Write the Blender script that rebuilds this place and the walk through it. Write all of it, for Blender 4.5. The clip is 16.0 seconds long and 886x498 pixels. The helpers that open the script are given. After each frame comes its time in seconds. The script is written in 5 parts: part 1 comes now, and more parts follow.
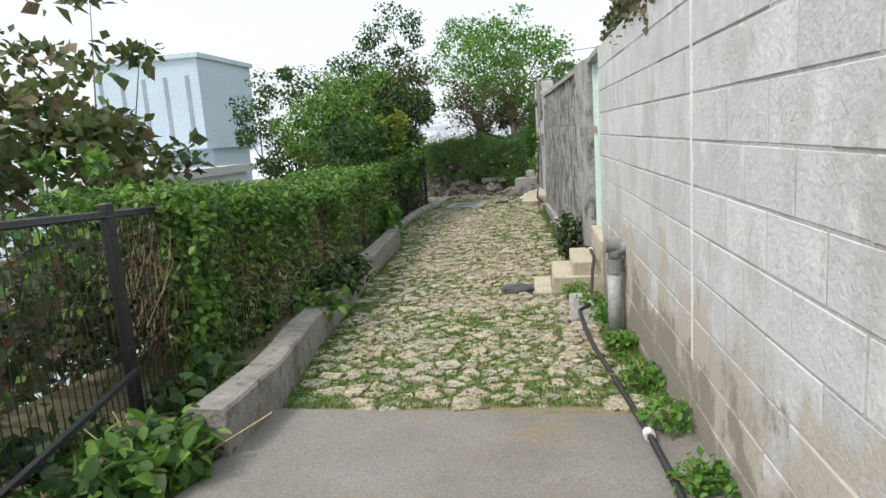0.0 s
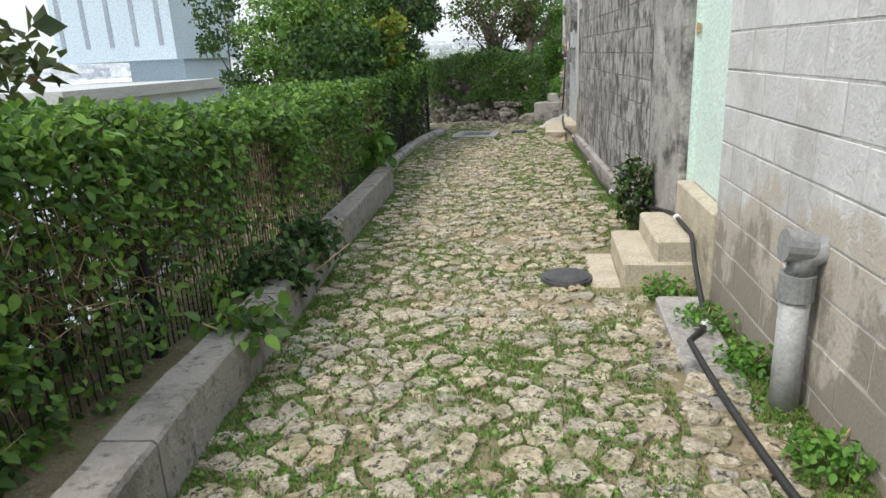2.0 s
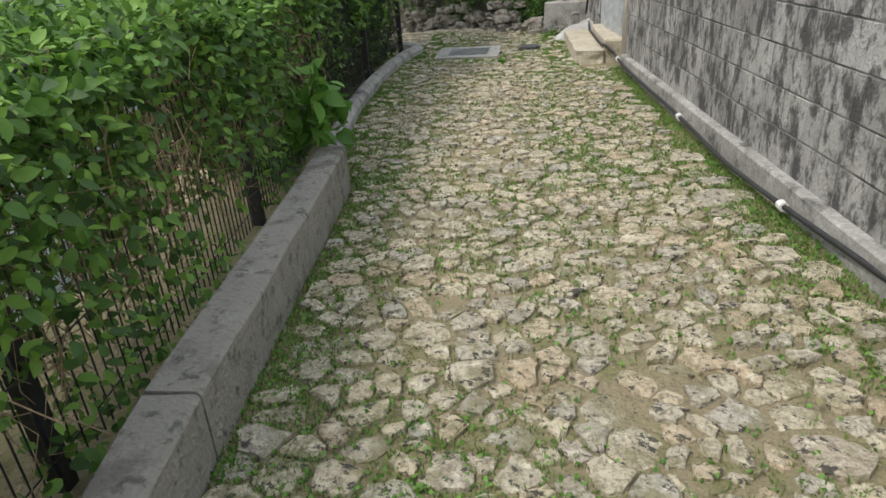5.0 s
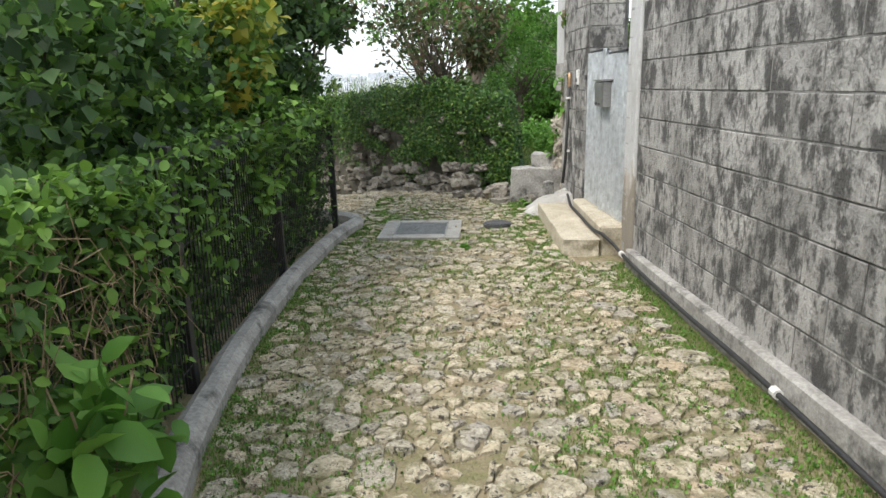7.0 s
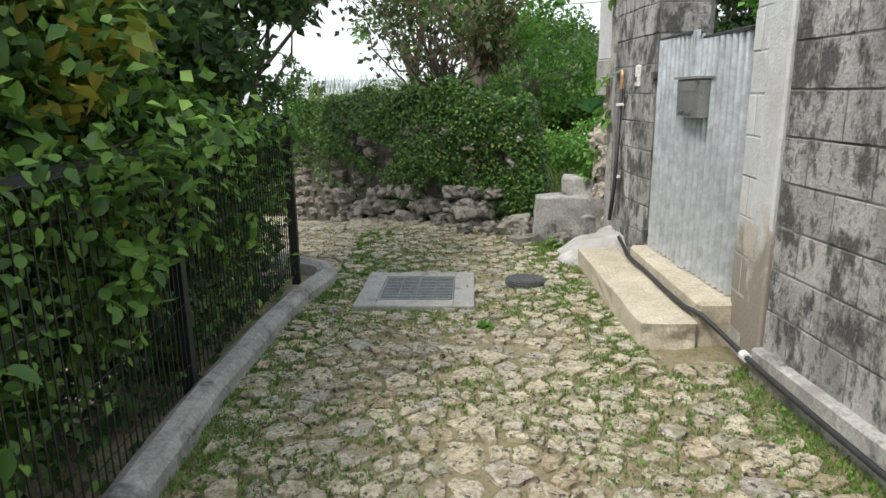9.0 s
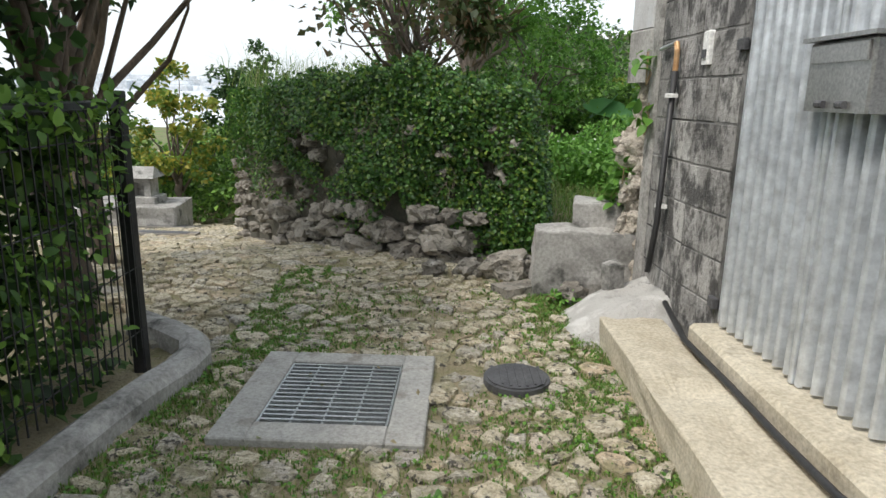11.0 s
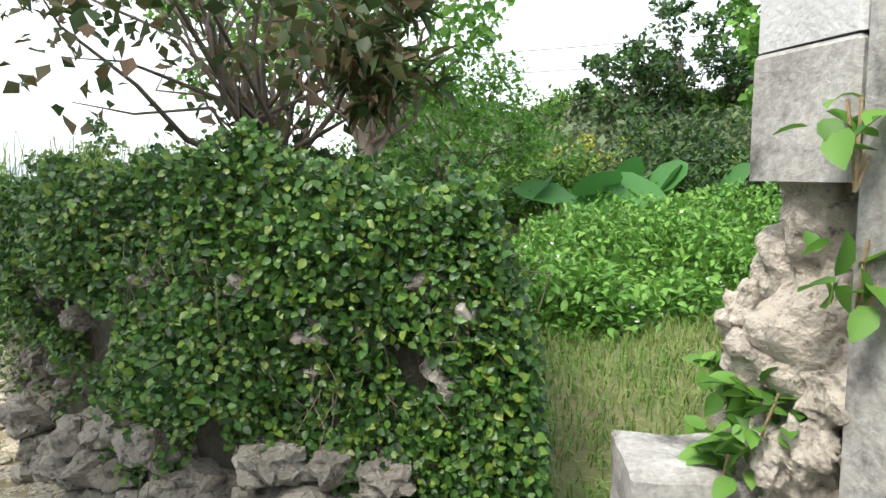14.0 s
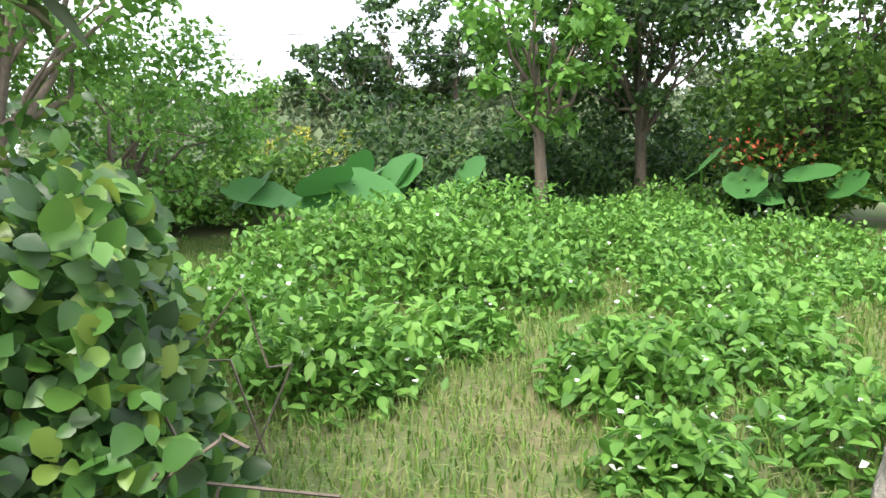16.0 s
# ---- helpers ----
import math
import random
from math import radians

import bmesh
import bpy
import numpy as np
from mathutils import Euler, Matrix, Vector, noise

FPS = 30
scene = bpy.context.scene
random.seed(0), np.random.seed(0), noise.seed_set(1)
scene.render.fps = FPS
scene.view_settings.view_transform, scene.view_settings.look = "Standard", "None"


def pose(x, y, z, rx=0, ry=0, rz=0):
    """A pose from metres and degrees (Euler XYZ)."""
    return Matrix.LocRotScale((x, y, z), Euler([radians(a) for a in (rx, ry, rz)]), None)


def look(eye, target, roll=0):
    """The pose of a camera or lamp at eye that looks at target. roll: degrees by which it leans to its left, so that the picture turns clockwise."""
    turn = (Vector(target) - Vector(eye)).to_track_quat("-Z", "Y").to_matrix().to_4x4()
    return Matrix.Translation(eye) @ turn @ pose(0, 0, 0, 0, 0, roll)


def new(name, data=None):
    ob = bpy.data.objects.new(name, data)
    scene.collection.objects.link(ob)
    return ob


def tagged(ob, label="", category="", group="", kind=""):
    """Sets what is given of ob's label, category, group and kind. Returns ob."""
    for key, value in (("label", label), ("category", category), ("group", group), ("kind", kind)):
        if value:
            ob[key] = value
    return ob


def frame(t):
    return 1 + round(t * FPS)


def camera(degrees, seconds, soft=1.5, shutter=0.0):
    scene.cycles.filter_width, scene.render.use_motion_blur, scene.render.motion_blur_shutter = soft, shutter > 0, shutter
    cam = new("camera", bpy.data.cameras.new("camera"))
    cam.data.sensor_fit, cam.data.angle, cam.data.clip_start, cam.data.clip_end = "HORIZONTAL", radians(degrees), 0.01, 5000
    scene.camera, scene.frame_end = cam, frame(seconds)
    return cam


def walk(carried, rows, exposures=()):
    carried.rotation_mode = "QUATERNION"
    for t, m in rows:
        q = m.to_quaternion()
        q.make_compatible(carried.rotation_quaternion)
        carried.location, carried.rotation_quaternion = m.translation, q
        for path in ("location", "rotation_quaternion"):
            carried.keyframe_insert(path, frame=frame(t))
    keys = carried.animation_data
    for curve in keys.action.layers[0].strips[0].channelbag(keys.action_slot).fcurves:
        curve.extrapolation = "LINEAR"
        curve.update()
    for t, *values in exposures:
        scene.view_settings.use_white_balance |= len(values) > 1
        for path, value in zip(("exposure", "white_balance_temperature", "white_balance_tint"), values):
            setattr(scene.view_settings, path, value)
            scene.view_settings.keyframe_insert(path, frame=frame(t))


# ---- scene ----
cam = camera(68.7, 16.0)
PATH = [
    (0, (0.927, -1.012, 1.634), (0.619, 0.934, 1.289), -4.1),
    (0.5, (0.82, -0.445, 1.597), (0.496, 1.49, 1.21), -4.3),
    (1, (0.735, 0.149, 1.566), (0.333, 2.045, 1.076), -3.6),
    (1.5, (0.636, 0.734, 1.537), (0.282, 2.637, 1.037), -3.2),
    (2, (0.507, 1.324, 1.495), (0.195, 3.215, 0.922), -2.8),
    (2.5, (0.342, 1.893, 1.51), (0.026, 3.774, 0.909), -1.8),
    (3, (0.203, 2.444, 1.411), (-0.074, 4.242, 0.579), -3.9),
    (3.5, (0.096, 2.977, 1.371), (-0.236, 4.633, 0.301), -5.8),
    (4, (-0.003, 3.554, 1.356), (-0.259, 5.201, 0.249), -4.0),
    (4.1, (-0.022, 3.671, 1.353), (-0.289, 5.346, 0.294), -3.7),
    (4.5, (-0.079, 4.148, 1.364), (-0.364, 5.844, 0.344), -2.3),
    (4.7, (-0.122, 4.377, 1.386), (-0.379, 6.116, 0.432), -2.5),
    (5, (-0.182, 4.76, 1.418), (-0.41, 6.551, 0.556), -3.9),
    (5.2, (-0.191, 5.018, 1.39), (-0.404, 6.854, 0.628), -4.4),
    (7.3, (-0.436, 7.358, 1.505), (-0.467, 9.297, 1.016), -1.7),
    (7.5, (-0.468, 7.564, 1.496), (-0.52, 9.493, 0.973), -3.0),
    (8, (-0.536, 8.113, 1.505), (-0.63, 10.047, 1.004), -0.5),
    (8.2, (-0.57, 8.333, 1.493), (-0.613, 10.277, 1.026), -1.9),
    (10.3, (-0.436, 10.494, 1.335), (-0.425, 12.438, 0.864), 1.5),
    (10.5, (-0.407, 10.703, 1.315), (-0.408, 12.652, 0.867), 1.1),
    (11, (-0.332, 11.176, 1.306), (-0.334, 13.122, 0.842), 1.0),
    (11.5, (-0.248, 11.673, 1.345), (-0.248, 13.615, 0.867), 2.6),
    (12, (-0.238, 12.18, 1.363), (-0.165, 14.122, 0.893), 2.3),
    (12.5, (-0.174, 12.677, 1.398), (-0.135, 14.636, 0.992), 0.5),
    (13, (-0.224, 13.144, 1.384), (-0.143, 15.121, 1.092), 1.3),
    (13.2, (-0.245, 13.309, 1.399), (-0.13, 15.284, 1.11), 1.4),
    (13.5, (-0.227, 13.594, 1.397), (-0.06, 15.567, 1.115), -2.3),
    (13.7, (-0.192, 13.775, 1.413), (0.01, 15.748, 1.152), -2.3),
    (14, (-0.182, 14.0, 1.435), (0.093, 15.966, 1.195), -0.6),
    (14.5, (-0.179, 14.392, 1.467), (0.262, 16.334, 1.29), -1.3),
    (15, (0.024, 14.801, 1.448), (0.719, 16.665, 1.246), -4.5),
    (15.5, (0.106, 15.166, 1.433), (1.002, 16.942, 1.221), 0.6),
    (16, (0.226, 15.483, 1.422), (1.297, 17.151, 1.158), -1.2),
]
walk(cam, [(t, look(e, g, r)) for t, e, g, r in PATH], [(0, 0.3), (3, 0.35), (5, 0.3), (7.5, 0.65), (10.5, 0.4), (12.5, 0.5), (13.5, 0.85), (14.5, 1.4), (16, 1.5)])

# ---- light ----
world = bpy.data.worlds.new("sky")
scene.world = world
world.use_nodes = True
wn = world.node_tree
sky = wn.nodes.new("ShaderNodeTexSky")
sky.sky_type = "NISHITA"
sky.sun_disc = False
sky.sun_elevation, sky.sun_rotation = radians(55), radians(232)
sky.air_density, sky.dust_density, sky.ozone_density = 1.0, 5.0, 1.0
pale = wn.nodes.new("ShaderNodeMix")
pale.data_type = "RGBA"
pale.inputs[0].default_value = 0.65
pale.inputs[7].default_value = (9.2, 9.9, 10.4, 1)
wn.links.new(sky.outputs[0], pale.inputs[6])
wn.links.new(pale.outputs[2], wn.nodes["Background"].inputs[0])
wn.nodes["Background"].inputs[1].default_value = 0.12
sun = new("sun", bpy.data.lights.new("sun", "SUN"))
sun.data.energy, sun.data.angle, sun.data.color = 1.9, radians(14), (1, 0.95, 0.87)
sun.matrix_world = look((0, 0, 0), (0.45, 0.35, -0.82))

rng = np.random.default_rng(7)


# ---- materials ----
def mat(name, c1, c2, scale=8, fine=60, rough=0.85, bump=0.3, metal=0.0, c3=None, spread=0.0, stretch=(1, 1, 1), island=False, s3=2.0, cut=(0.5, 0.62)):
    m = bpy.data.materials.new(name)
    m.use_nodes = True
    nt = m.node_tree
    n, l = nt.nodes, nt.links
    b = n["Principled BSDF"]
    geo = n.new("ShaderNodeNewGeometry")
    mp = n.new("ShaderNodeMapping")
    mp.inputs[3].default_value = stretch
    l.new(geo.outputs["Position"], mp.inputs[0])

    def noise_at(s, d=6):
        t = n.new("ShaderNodeTexNoise")
        t.inputs["Scale"].default_value, t.inputs["Detail"].default_value, t.inputs["Roughness"].default_value = s, d, 0.65
        l.new(mp.outputs[0], t.inputs[0])
        return t.outputs[0]

    def mix(fac, a, c):
        x = n.new("ShaderNodeMix")
        x.data_type = "RGBA"
        if isinstance(fac, float):
            x.inputs[0].default_value = fac
        else:
            l.new(fac, x.inputs[0])
        for k, v in ((6, a), (7, c)):
            if isinstance(v, tuple):
                x.inputs[k].default_value = (*v, 1)
            else:
                l.new(v, x.inputs[k])
        return x.outputs[2]

    def ramp(f, lo, hi):
        r = n.new("ShaderNodeMapRange")
        r.inputs[1].default_value, r.inputs[2].default_value = lo, hi
        l.new(f, r.inputs[0])
        return r.outputs[0]

    big, small = noise_at(scale), noise_at(fine, 4)
    col = mix(ramp(big, 0.35, 0.65), c1, c2)
    if c3:
        col = mix(ramp(noise_at(s3, 8), *cut), col, c3)
    g = mix(ramp(small, 0.3, 0.7), (0.72, 0.72, 0.72), (1.22, 1.22, 1.22))
    x = n.new("ShaderNodeMix")
    x.data_type, x.blend_type = "RGBA", "MULTIPLY"
    x.inputs[0].default_value = 1
    l.new(col, x.inputs[6])
    l.new(g, x.inputs[7])
    col = x.outputs[2]
    if spread:
        if island:
            rnd = geo.outputs["Random Per Island"]
        else:
            rnd = n.new("ShaderNodeObjectInfo").outputs["Random"]
        h = n.new("ShaderNodeHueSaturation")
        l.new(ramp(rnd, 0, 1), h.inputs["Value"])
        h.inputs["Value"].links[0].from_node.inputs[3].default_value = 1 - spread
        h.inputs["Value"].links[0].from_node.inputs[4].default_value = 1 + spread
        l.new(col, h.inputs["Color"])
        col = h.outputs[0]
    l.new(col, b.inputs["Base Color"])
    b.inputs["Roughness"].default_value, b.inputs["Metallic"].default_value = rough, metal
    bp = n.new("ShaderNodeBump")
    bp.inputs["Strength"].default_value, bp.inputs["Distance"].default_value = bump, 0.02
    l.new(mix(0.5, big, small), bp.inputs["Height"])
    l.new(bp.outputs[0], b.inputs["Normal"])
    return m


def leafmat(name, cols, trans=0.35, rough=0.58):
    m = bpy.data.materials.new(name)
    m.use_nodes = True
    nt = m.node_tree
    n, l = nt.nodes, nt.links
    b, out = n["Principled BSDF"], n["Material Output"]
    geo = n.new("ShaderNodeNewGeometry")
    r = n.new("ShaderNodeValToRGB")
    el = r.color_ramp.elements
    while len(el) < len(cols):
        el.new(0.5)
    for i, c in enumerate(cols):
        el[i].position = i / (len(cols) - 1)
        el[i].color = (*c, 1)
    l.new(geo.outputs["Random Per Island"], r.inputs[0])
    l.new(r.outputs[0], b.inputs["Base Color"])
    b.inputs["Roughness"].default_value = rough
    t = n.new("ShaderNodeBsdfTranslucent")
    l.new(r.outputs[0], t.inputs[0])
    mx = n.new("ShaderNodeMixShader")
    mx.inputs[0].default_value = trans
    l.new(b.outputs[0], mx.inputs[1])
    l.new(t.outputs[0], mx.inputs[2])
    l.new(mx.outputs[0], out.inputs[0])
    return m


def layered(name, base, layers, bump=0.6, rough=0.92, spread=None, island=False, flake=None):
    """Base colours picked per piece, with patches (colour, scale, low, high, amount, z stretch) over them."""
    m = bpy.data.materials.new(name)
    m.use_nodes = True
    nt = m.node_tree
    n, l = nt.nodes, nt.links
    b = n["Principled BSDF"]
    geo = n.new("ShaderNodeNewGeometry")
    rnd = geo.outputs["Random Per Island"] if island else n.new("ShaderNodeObjectInfo").outputs["Random"]
    r = n.new("ShaderNodeValToRGB")
    el = r.color_ramp.elements
    while len(el) < len(base):
        el.new(0.5)
    for i, c in enumerate(base):
        el[i].position = i / max(1, len(base) - 1)
        el[i].color = (*c, 1)
    l.new(rnd, r.inputs[0])
    col = r.outputs[0]

    def patch(scale, lo, hi, amount, zs, add=None):
        mp = n.new("ShaderNodeMapping")
        mp.inputs[3].default_value = (1, 1, zs)
        mp.inputs[1].default_value = (scale * 0.37, scale * 0.71, 0)
        l.new(geo.outputs["Position"], mp.inputs[0])
        t = n.new("ShaderNodeTexNoise")
        t.inputs["Scale"].default_value, t.inputs["Detail"].default_value, t.inputs["Roughness"].default_value = scale, 9, 0.68
        l.new(mp.outputs[0], t.inputs[0])
        f = t.outputs[0]
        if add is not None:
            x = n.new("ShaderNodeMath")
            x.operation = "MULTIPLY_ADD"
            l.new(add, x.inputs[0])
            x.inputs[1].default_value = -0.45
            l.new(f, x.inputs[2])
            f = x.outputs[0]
        q = n.new("ShaderNodeMapRange")
        q.inputs[1].default_value, q.inputs[2].default_value, q.inputs[4].default_value = lo, hi, amount
        l.new(f, q.inputs[0])
        return q.outputs[0], t.outputs[0]

    hts = []
    for c, scale, lo, hi, amount, zs in layers:
        f, raw = patch(scale, lo, hi, amount, zs)
        x = n.new("ShaderNodeMix")
        x.data_type = "RGBA"
        l.new(f, x.inputs[0])
        l.new(col, x.inputs[6])
        x.inputs[7].default_value = (*c, 1)
        col = x.outputs[2]
        hts.append(raw)
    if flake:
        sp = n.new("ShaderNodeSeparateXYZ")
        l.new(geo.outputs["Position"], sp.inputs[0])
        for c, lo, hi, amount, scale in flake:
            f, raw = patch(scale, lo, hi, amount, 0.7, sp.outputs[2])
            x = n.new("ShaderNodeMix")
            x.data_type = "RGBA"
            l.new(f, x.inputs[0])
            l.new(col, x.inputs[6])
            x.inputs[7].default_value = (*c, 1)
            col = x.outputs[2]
    l.new(col, b.inputs["Base Color"])
    b.inputs["Roughness"].default_value = rough
    g = n.new("ShaderNodeTexNoise")
    g.inputs["Scale"].default_value, g.inputs["Detail"].default_value = 55, 6
    l.new(geo.outputs["Position"], g.inputs[0])
    x = n.new("ShaderNodeMath")
    x.operation = "ADD"
    l.new(g.outputs[0], x.inputs[0])
    l.new(hts[-1], x.inputs[1])
    bp = n.new("ShaderNodeBump")
    bp.inputs["Strength"].default_value, bp.inputs["Distance"].default_value = bump, 0.02
    l.new(x.outputs[0], bp.inputs["Height"])
    l.new(bp.outputs[0], b.inputs["Normal"])
    return m


STONES = [(0.38, 0.354, 0.302), (0.536, 0.475, 0.346), (0.475, 0.423, 0.328), (0.605, 0.536, 0.397), (0.501, 0.397, 0.276), (0.415, 0.389, 0.346), (0.57, 0.51, 0.389)]
PATCHES = [((0.74, 0.69, 0.55), 16, 0.52, 0.64, 0.75, 1), ((0.23, 0.215, 0.11), 6.5, 0.49, 0.60, 0.75, 1), ((0.20, 0.175, 0.12), 42, 0.50, 0.58, 0.6, 1), ((0.045, 0.043, 0.038), 24, 0.56, 0.60, 0.9, 1)]
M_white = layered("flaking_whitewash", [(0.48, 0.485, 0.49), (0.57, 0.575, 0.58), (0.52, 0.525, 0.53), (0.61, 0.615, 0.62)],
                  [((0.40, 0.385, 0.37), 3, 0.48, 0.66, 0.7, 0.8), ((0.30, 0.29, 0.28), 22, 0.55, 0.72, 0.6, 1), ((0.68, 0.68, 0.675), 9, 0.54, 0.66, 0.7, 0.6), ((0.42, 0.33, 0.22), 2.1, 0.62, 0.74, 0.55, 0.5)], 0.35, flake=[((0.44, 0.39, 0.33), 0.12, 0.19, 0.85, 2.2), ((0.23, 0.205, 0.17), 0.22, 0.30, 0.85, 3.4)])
M_wmort = mat("white_mortar", (0.50, 0.50, 0.495), (0.34, 0.335, 0.33), 4, 60, 0.95)
M_dark = layered("stained_block", [(0.30, 0.29, 0.28), (0.40, 0.39, 0.375), (0.34, 0.33, 0.32), (0.45, 0.44, 0.42)],
                 [((0.50, 0.49, 0.47), 7, 0.52, 0.66, 0.6, 0.5), ((0.20, 0.195, 0.185), 3.2, 0.46, 0.60, 0.8, 0.5), ((0.035, 0.035, 0.035), 6.5, 0.485, 0.58, 0.85, 0.6), ((0.06, 0.058, 0.055), 22, 0.525, 0.61, 0.75, 0.6)], 0.6)
M_dmort = mat("dark_mortar", (0.045, 0.045, 0.043), (0.26, 0.255, 0.245), 3, 60, 0.95)
M_conc = mat("concrete", (0.42, 0.41, 0.39), (0.26, 0.25, 0.235), 4, 45, 0.9, 0.6, c3=(0.055, 0.055, 0.05), s3=4.5, cut=(0.52, 0.68))
M_slab = mat("slab_concrete", (0.245, 0.235, 0.215), (0.195, 0.18, 0.16), 1.5, 80, 0.9, 0.25, c3=(0.27, 0.20, 0.12), s3=1.3, cut=(0.55, 0.7))
M_frame = mat("frame_concrete", (0.42, 0.41, 0.38), (0.33, 0.32, 0.30), 5, 70, 0.9, 0.3, c3=(0.22, 0.20, 0.17), s3=6, cut=(0.55, 0.7))
M_kerb = layered("weathered_kerb", [(0.24, 0.225, 0.20), (0.32, 0.30, 0.275), (0.28, 0.26, 0.235)], [((0.42, 0.40, 0.37), 6, 0.52, 0.66, 0.6, 1), ((0.14, 0.13, 0.11), 4, 0.5, 0.62, 0.75, 0.5), ((0.06, 0.06, 0.05), 14, 0.55, 0.64, 0.7, 1)], 0.7)
M_beige = mat("beige_concrete", (0.56, 0.51, 0.41), (0.42, 0.37, 0.28), 4, 60, 0.9, 0.35, c3=(0.17, 0.15, 0.11), s3=3, cut=(0.57, 0.75))
M_cast = mat("cast_iron", (0.055, 0.055, 0.06), (0.10, 0.10, 0.105), 12, 90, 0.6, 0.4)
M_stone = layered("limestone", STONES, PATCHES, 1.0)
M_stonei = layered("limestone_far", STONES, PATCHES, 1.0, island=True)
M_rock = layered("weathered_coral_rock", [(0.19, 0.17, 0.145), (0.29, 0.27, 0.235), (0.23, 0.21, 0.18), (0.34, 0.31, 0.265)],
                 [((0.52, 0.50, 0.46), 7, 0.54, 0.68, 0.7, 1), ((0.12, 0.11, 0.095), 6, 0.5, 0.62, 0.8, 1), ((0.04, 0.04, 0.035), 26, 0.55, 0.64, 0.85, 1)], 1.0)
M_core = mat("mound_earth", (0.10, 0.09, 0.07), (0.05, 0.05, 0.035), 6, 40, 1.0, 0.8)
M_ruin = layered("ruined_coral", [(0.42, 0.38, 0.33), (0.50, 0.45, 0.38)],
                 [((0.62, 0.58, 0.51), 6, 0.5, 0.64, 0.7, 1), ((0.24, 0.21, 0.18), 9, 0.5, 0.62, 0.75, 1), ((0.10, 0.09, 0.08), 28, 0.56, 0.66, 0.8, 1)], 1.0)
M_ground = layered("mossy_soil", [(0.30, 0.25, 0.155), (0.32, 0.27, 0.17)], [((0.36, 0.30, 0.20), 7, 0.5, 0.68, 0.7, 1), ((0.20, 0.21, 0.08), 4, 0.48, 0.62, 0.75, 1), ((0.12, 0.10, 0.065), 30, 0.52, 0.66, 0.6, 1), ((0.44, 0.39, 0.28), 48, 0.58, 0.66, 0.7, 1)], 1.0)
M_lot = mat("lot_soil", (0.10, 0.13, 0.045), (0.18, 0.16, 0.08), 2, 20, 1.0, 0.6, c3=(0.10, 0.17, 0.04), s3=0.6)
M_black = mat("black_steel", (0.018, 0.018, 0.02), (0.028, 0.028, 0.03), 20, 90, 0.45, 0.1)
M_hose = mat("black_hose", (0.022, 0.022, 0.024), (0.035, 0.035, 0.036), 20, 90, 0.5, 0.1)
M_pvc = mat("grey_pvc", (0.42, 0.43, 0.43), (0.34, 0.35, 0.35), 9, 60, 0.5, 0.1)
M_pvcd = mat("dark_pvc", (0.22, 0.23, 0.235), (0.28, 0.29, 0.29), 9, 60, 0.5, 0.1)
M_mint = mat("mint_paint", (0.60, 0.75, 0.69), (0.66, 0.79, 0.74), 2, 50, 0.6, 0.1)
M_zinc = mat("corrugated_zinc", (0.58, 0.61, 0.64), (0.70, 0.73, 0.76), 3, 14, 0.4, 0.0, 0.55, c3=(0.32, 0.30, 0.27), s3=2.2, cut=(0.6, 0.8))
M_steel = mat("brushed_steel", (0.38, 0.37, 0.36), (0.45, 0.44, 0.43), 3, 90, 0.35, 0.05, 0.8)
M_galv = mat("galvanised", (0.40, 0.42, 0.43), (0.50, 0.52, 0.53), 8, 60, 0.4, 0.1, 0.6)
M_brass = mat("brass", (0.55, 0.30, 0.14), (0.60, 0.40, 0.22), 20, 60, 0.4, 0.1, 0.5)
M_whitep = mat("white_plastic", (0.80, 0.80, 0.78), (0.70, 0.70, 0.68), 6, 60, 0.5, 0.05)
# white render tinted pale blue
M_render = mat("blue_tinted_render", (0.56, 0.67, 0.76), (0.52, 0.62, 0.71), 0.6, 20, 0.85, 0.1)
# darker grey-blue that paints the shade of the house's recesses
M_slot = mat("recess_shade_blue", (0.33, 0.38, 0.44), (0.28, 0.32, 0.38), 1, 20, 0.7, 0.1)
M_roof = mat("pale_roof", (0.55, 0.57, 0.58), (0.45, 0.47, 0.48), 0.6, 20, 0.85, 0.1)
# distance haze is mixed into this pale grey-blue, for city and far ground
M_haze = mat("haze_toned_city", (0.52, 0.56, 0.60), (0.66, 0.68, 0.70), 0.02, 0.4, 0.9, 0.0, spread=0.2, island=True)
M_bark = mat("bark", (0.17, 0.13, 0.10), (0.09, 0.075, 0.06), 8, 50, 0.95, 0.7, stretch=(1, 1, 0.3))
M_barkl = mat("grey_bark", (0.24, 0.19, 0.155), (0.15, 0.12, 0.10), 8, 50, 0.95, 0.7, stretch=(1, 1, 0.3))
M_dry = mat("dry_vine", (0.24, 0.17, 0.10), (0.36, 0.27, 0.17), 20, 60, 0.95, 0.2, spread=0.3, island=True)
L_hedge = leafmat("hedge_leaf", [(0.04, 0.0875, 0.0213), (0.0813, 0.175, 0.0338), (0.138, 0.275, 0.045), (0.225, 0.388, 0.0625)])
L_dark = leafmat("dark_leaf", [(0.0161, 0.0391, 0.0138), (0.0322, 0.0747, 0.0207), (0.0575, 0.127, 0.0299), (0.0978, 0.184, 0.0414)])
L_bright = leafmat("bright_leaf", [(0.06, 0.16, 0.026), (0.10, 0.24, 0.035), (0.145, 0.32, 0.05), (0.20, 0.38, 0.07)])
L_yellow = leafmat("yellow_leaf", [(0.07, 0.15, 0.025), (0.15, 0.25, 0.035), (0.32, 0.34, 0.05), (0.45, 0.38, 0.06)])
L_brown = leafmat("brownish_leaf", [(0.03, 0.05, 0.018), (0.05, 0.09, 0.025), (0.10, 0.10, 0.04), (0.17, 0.10, 0.06)])
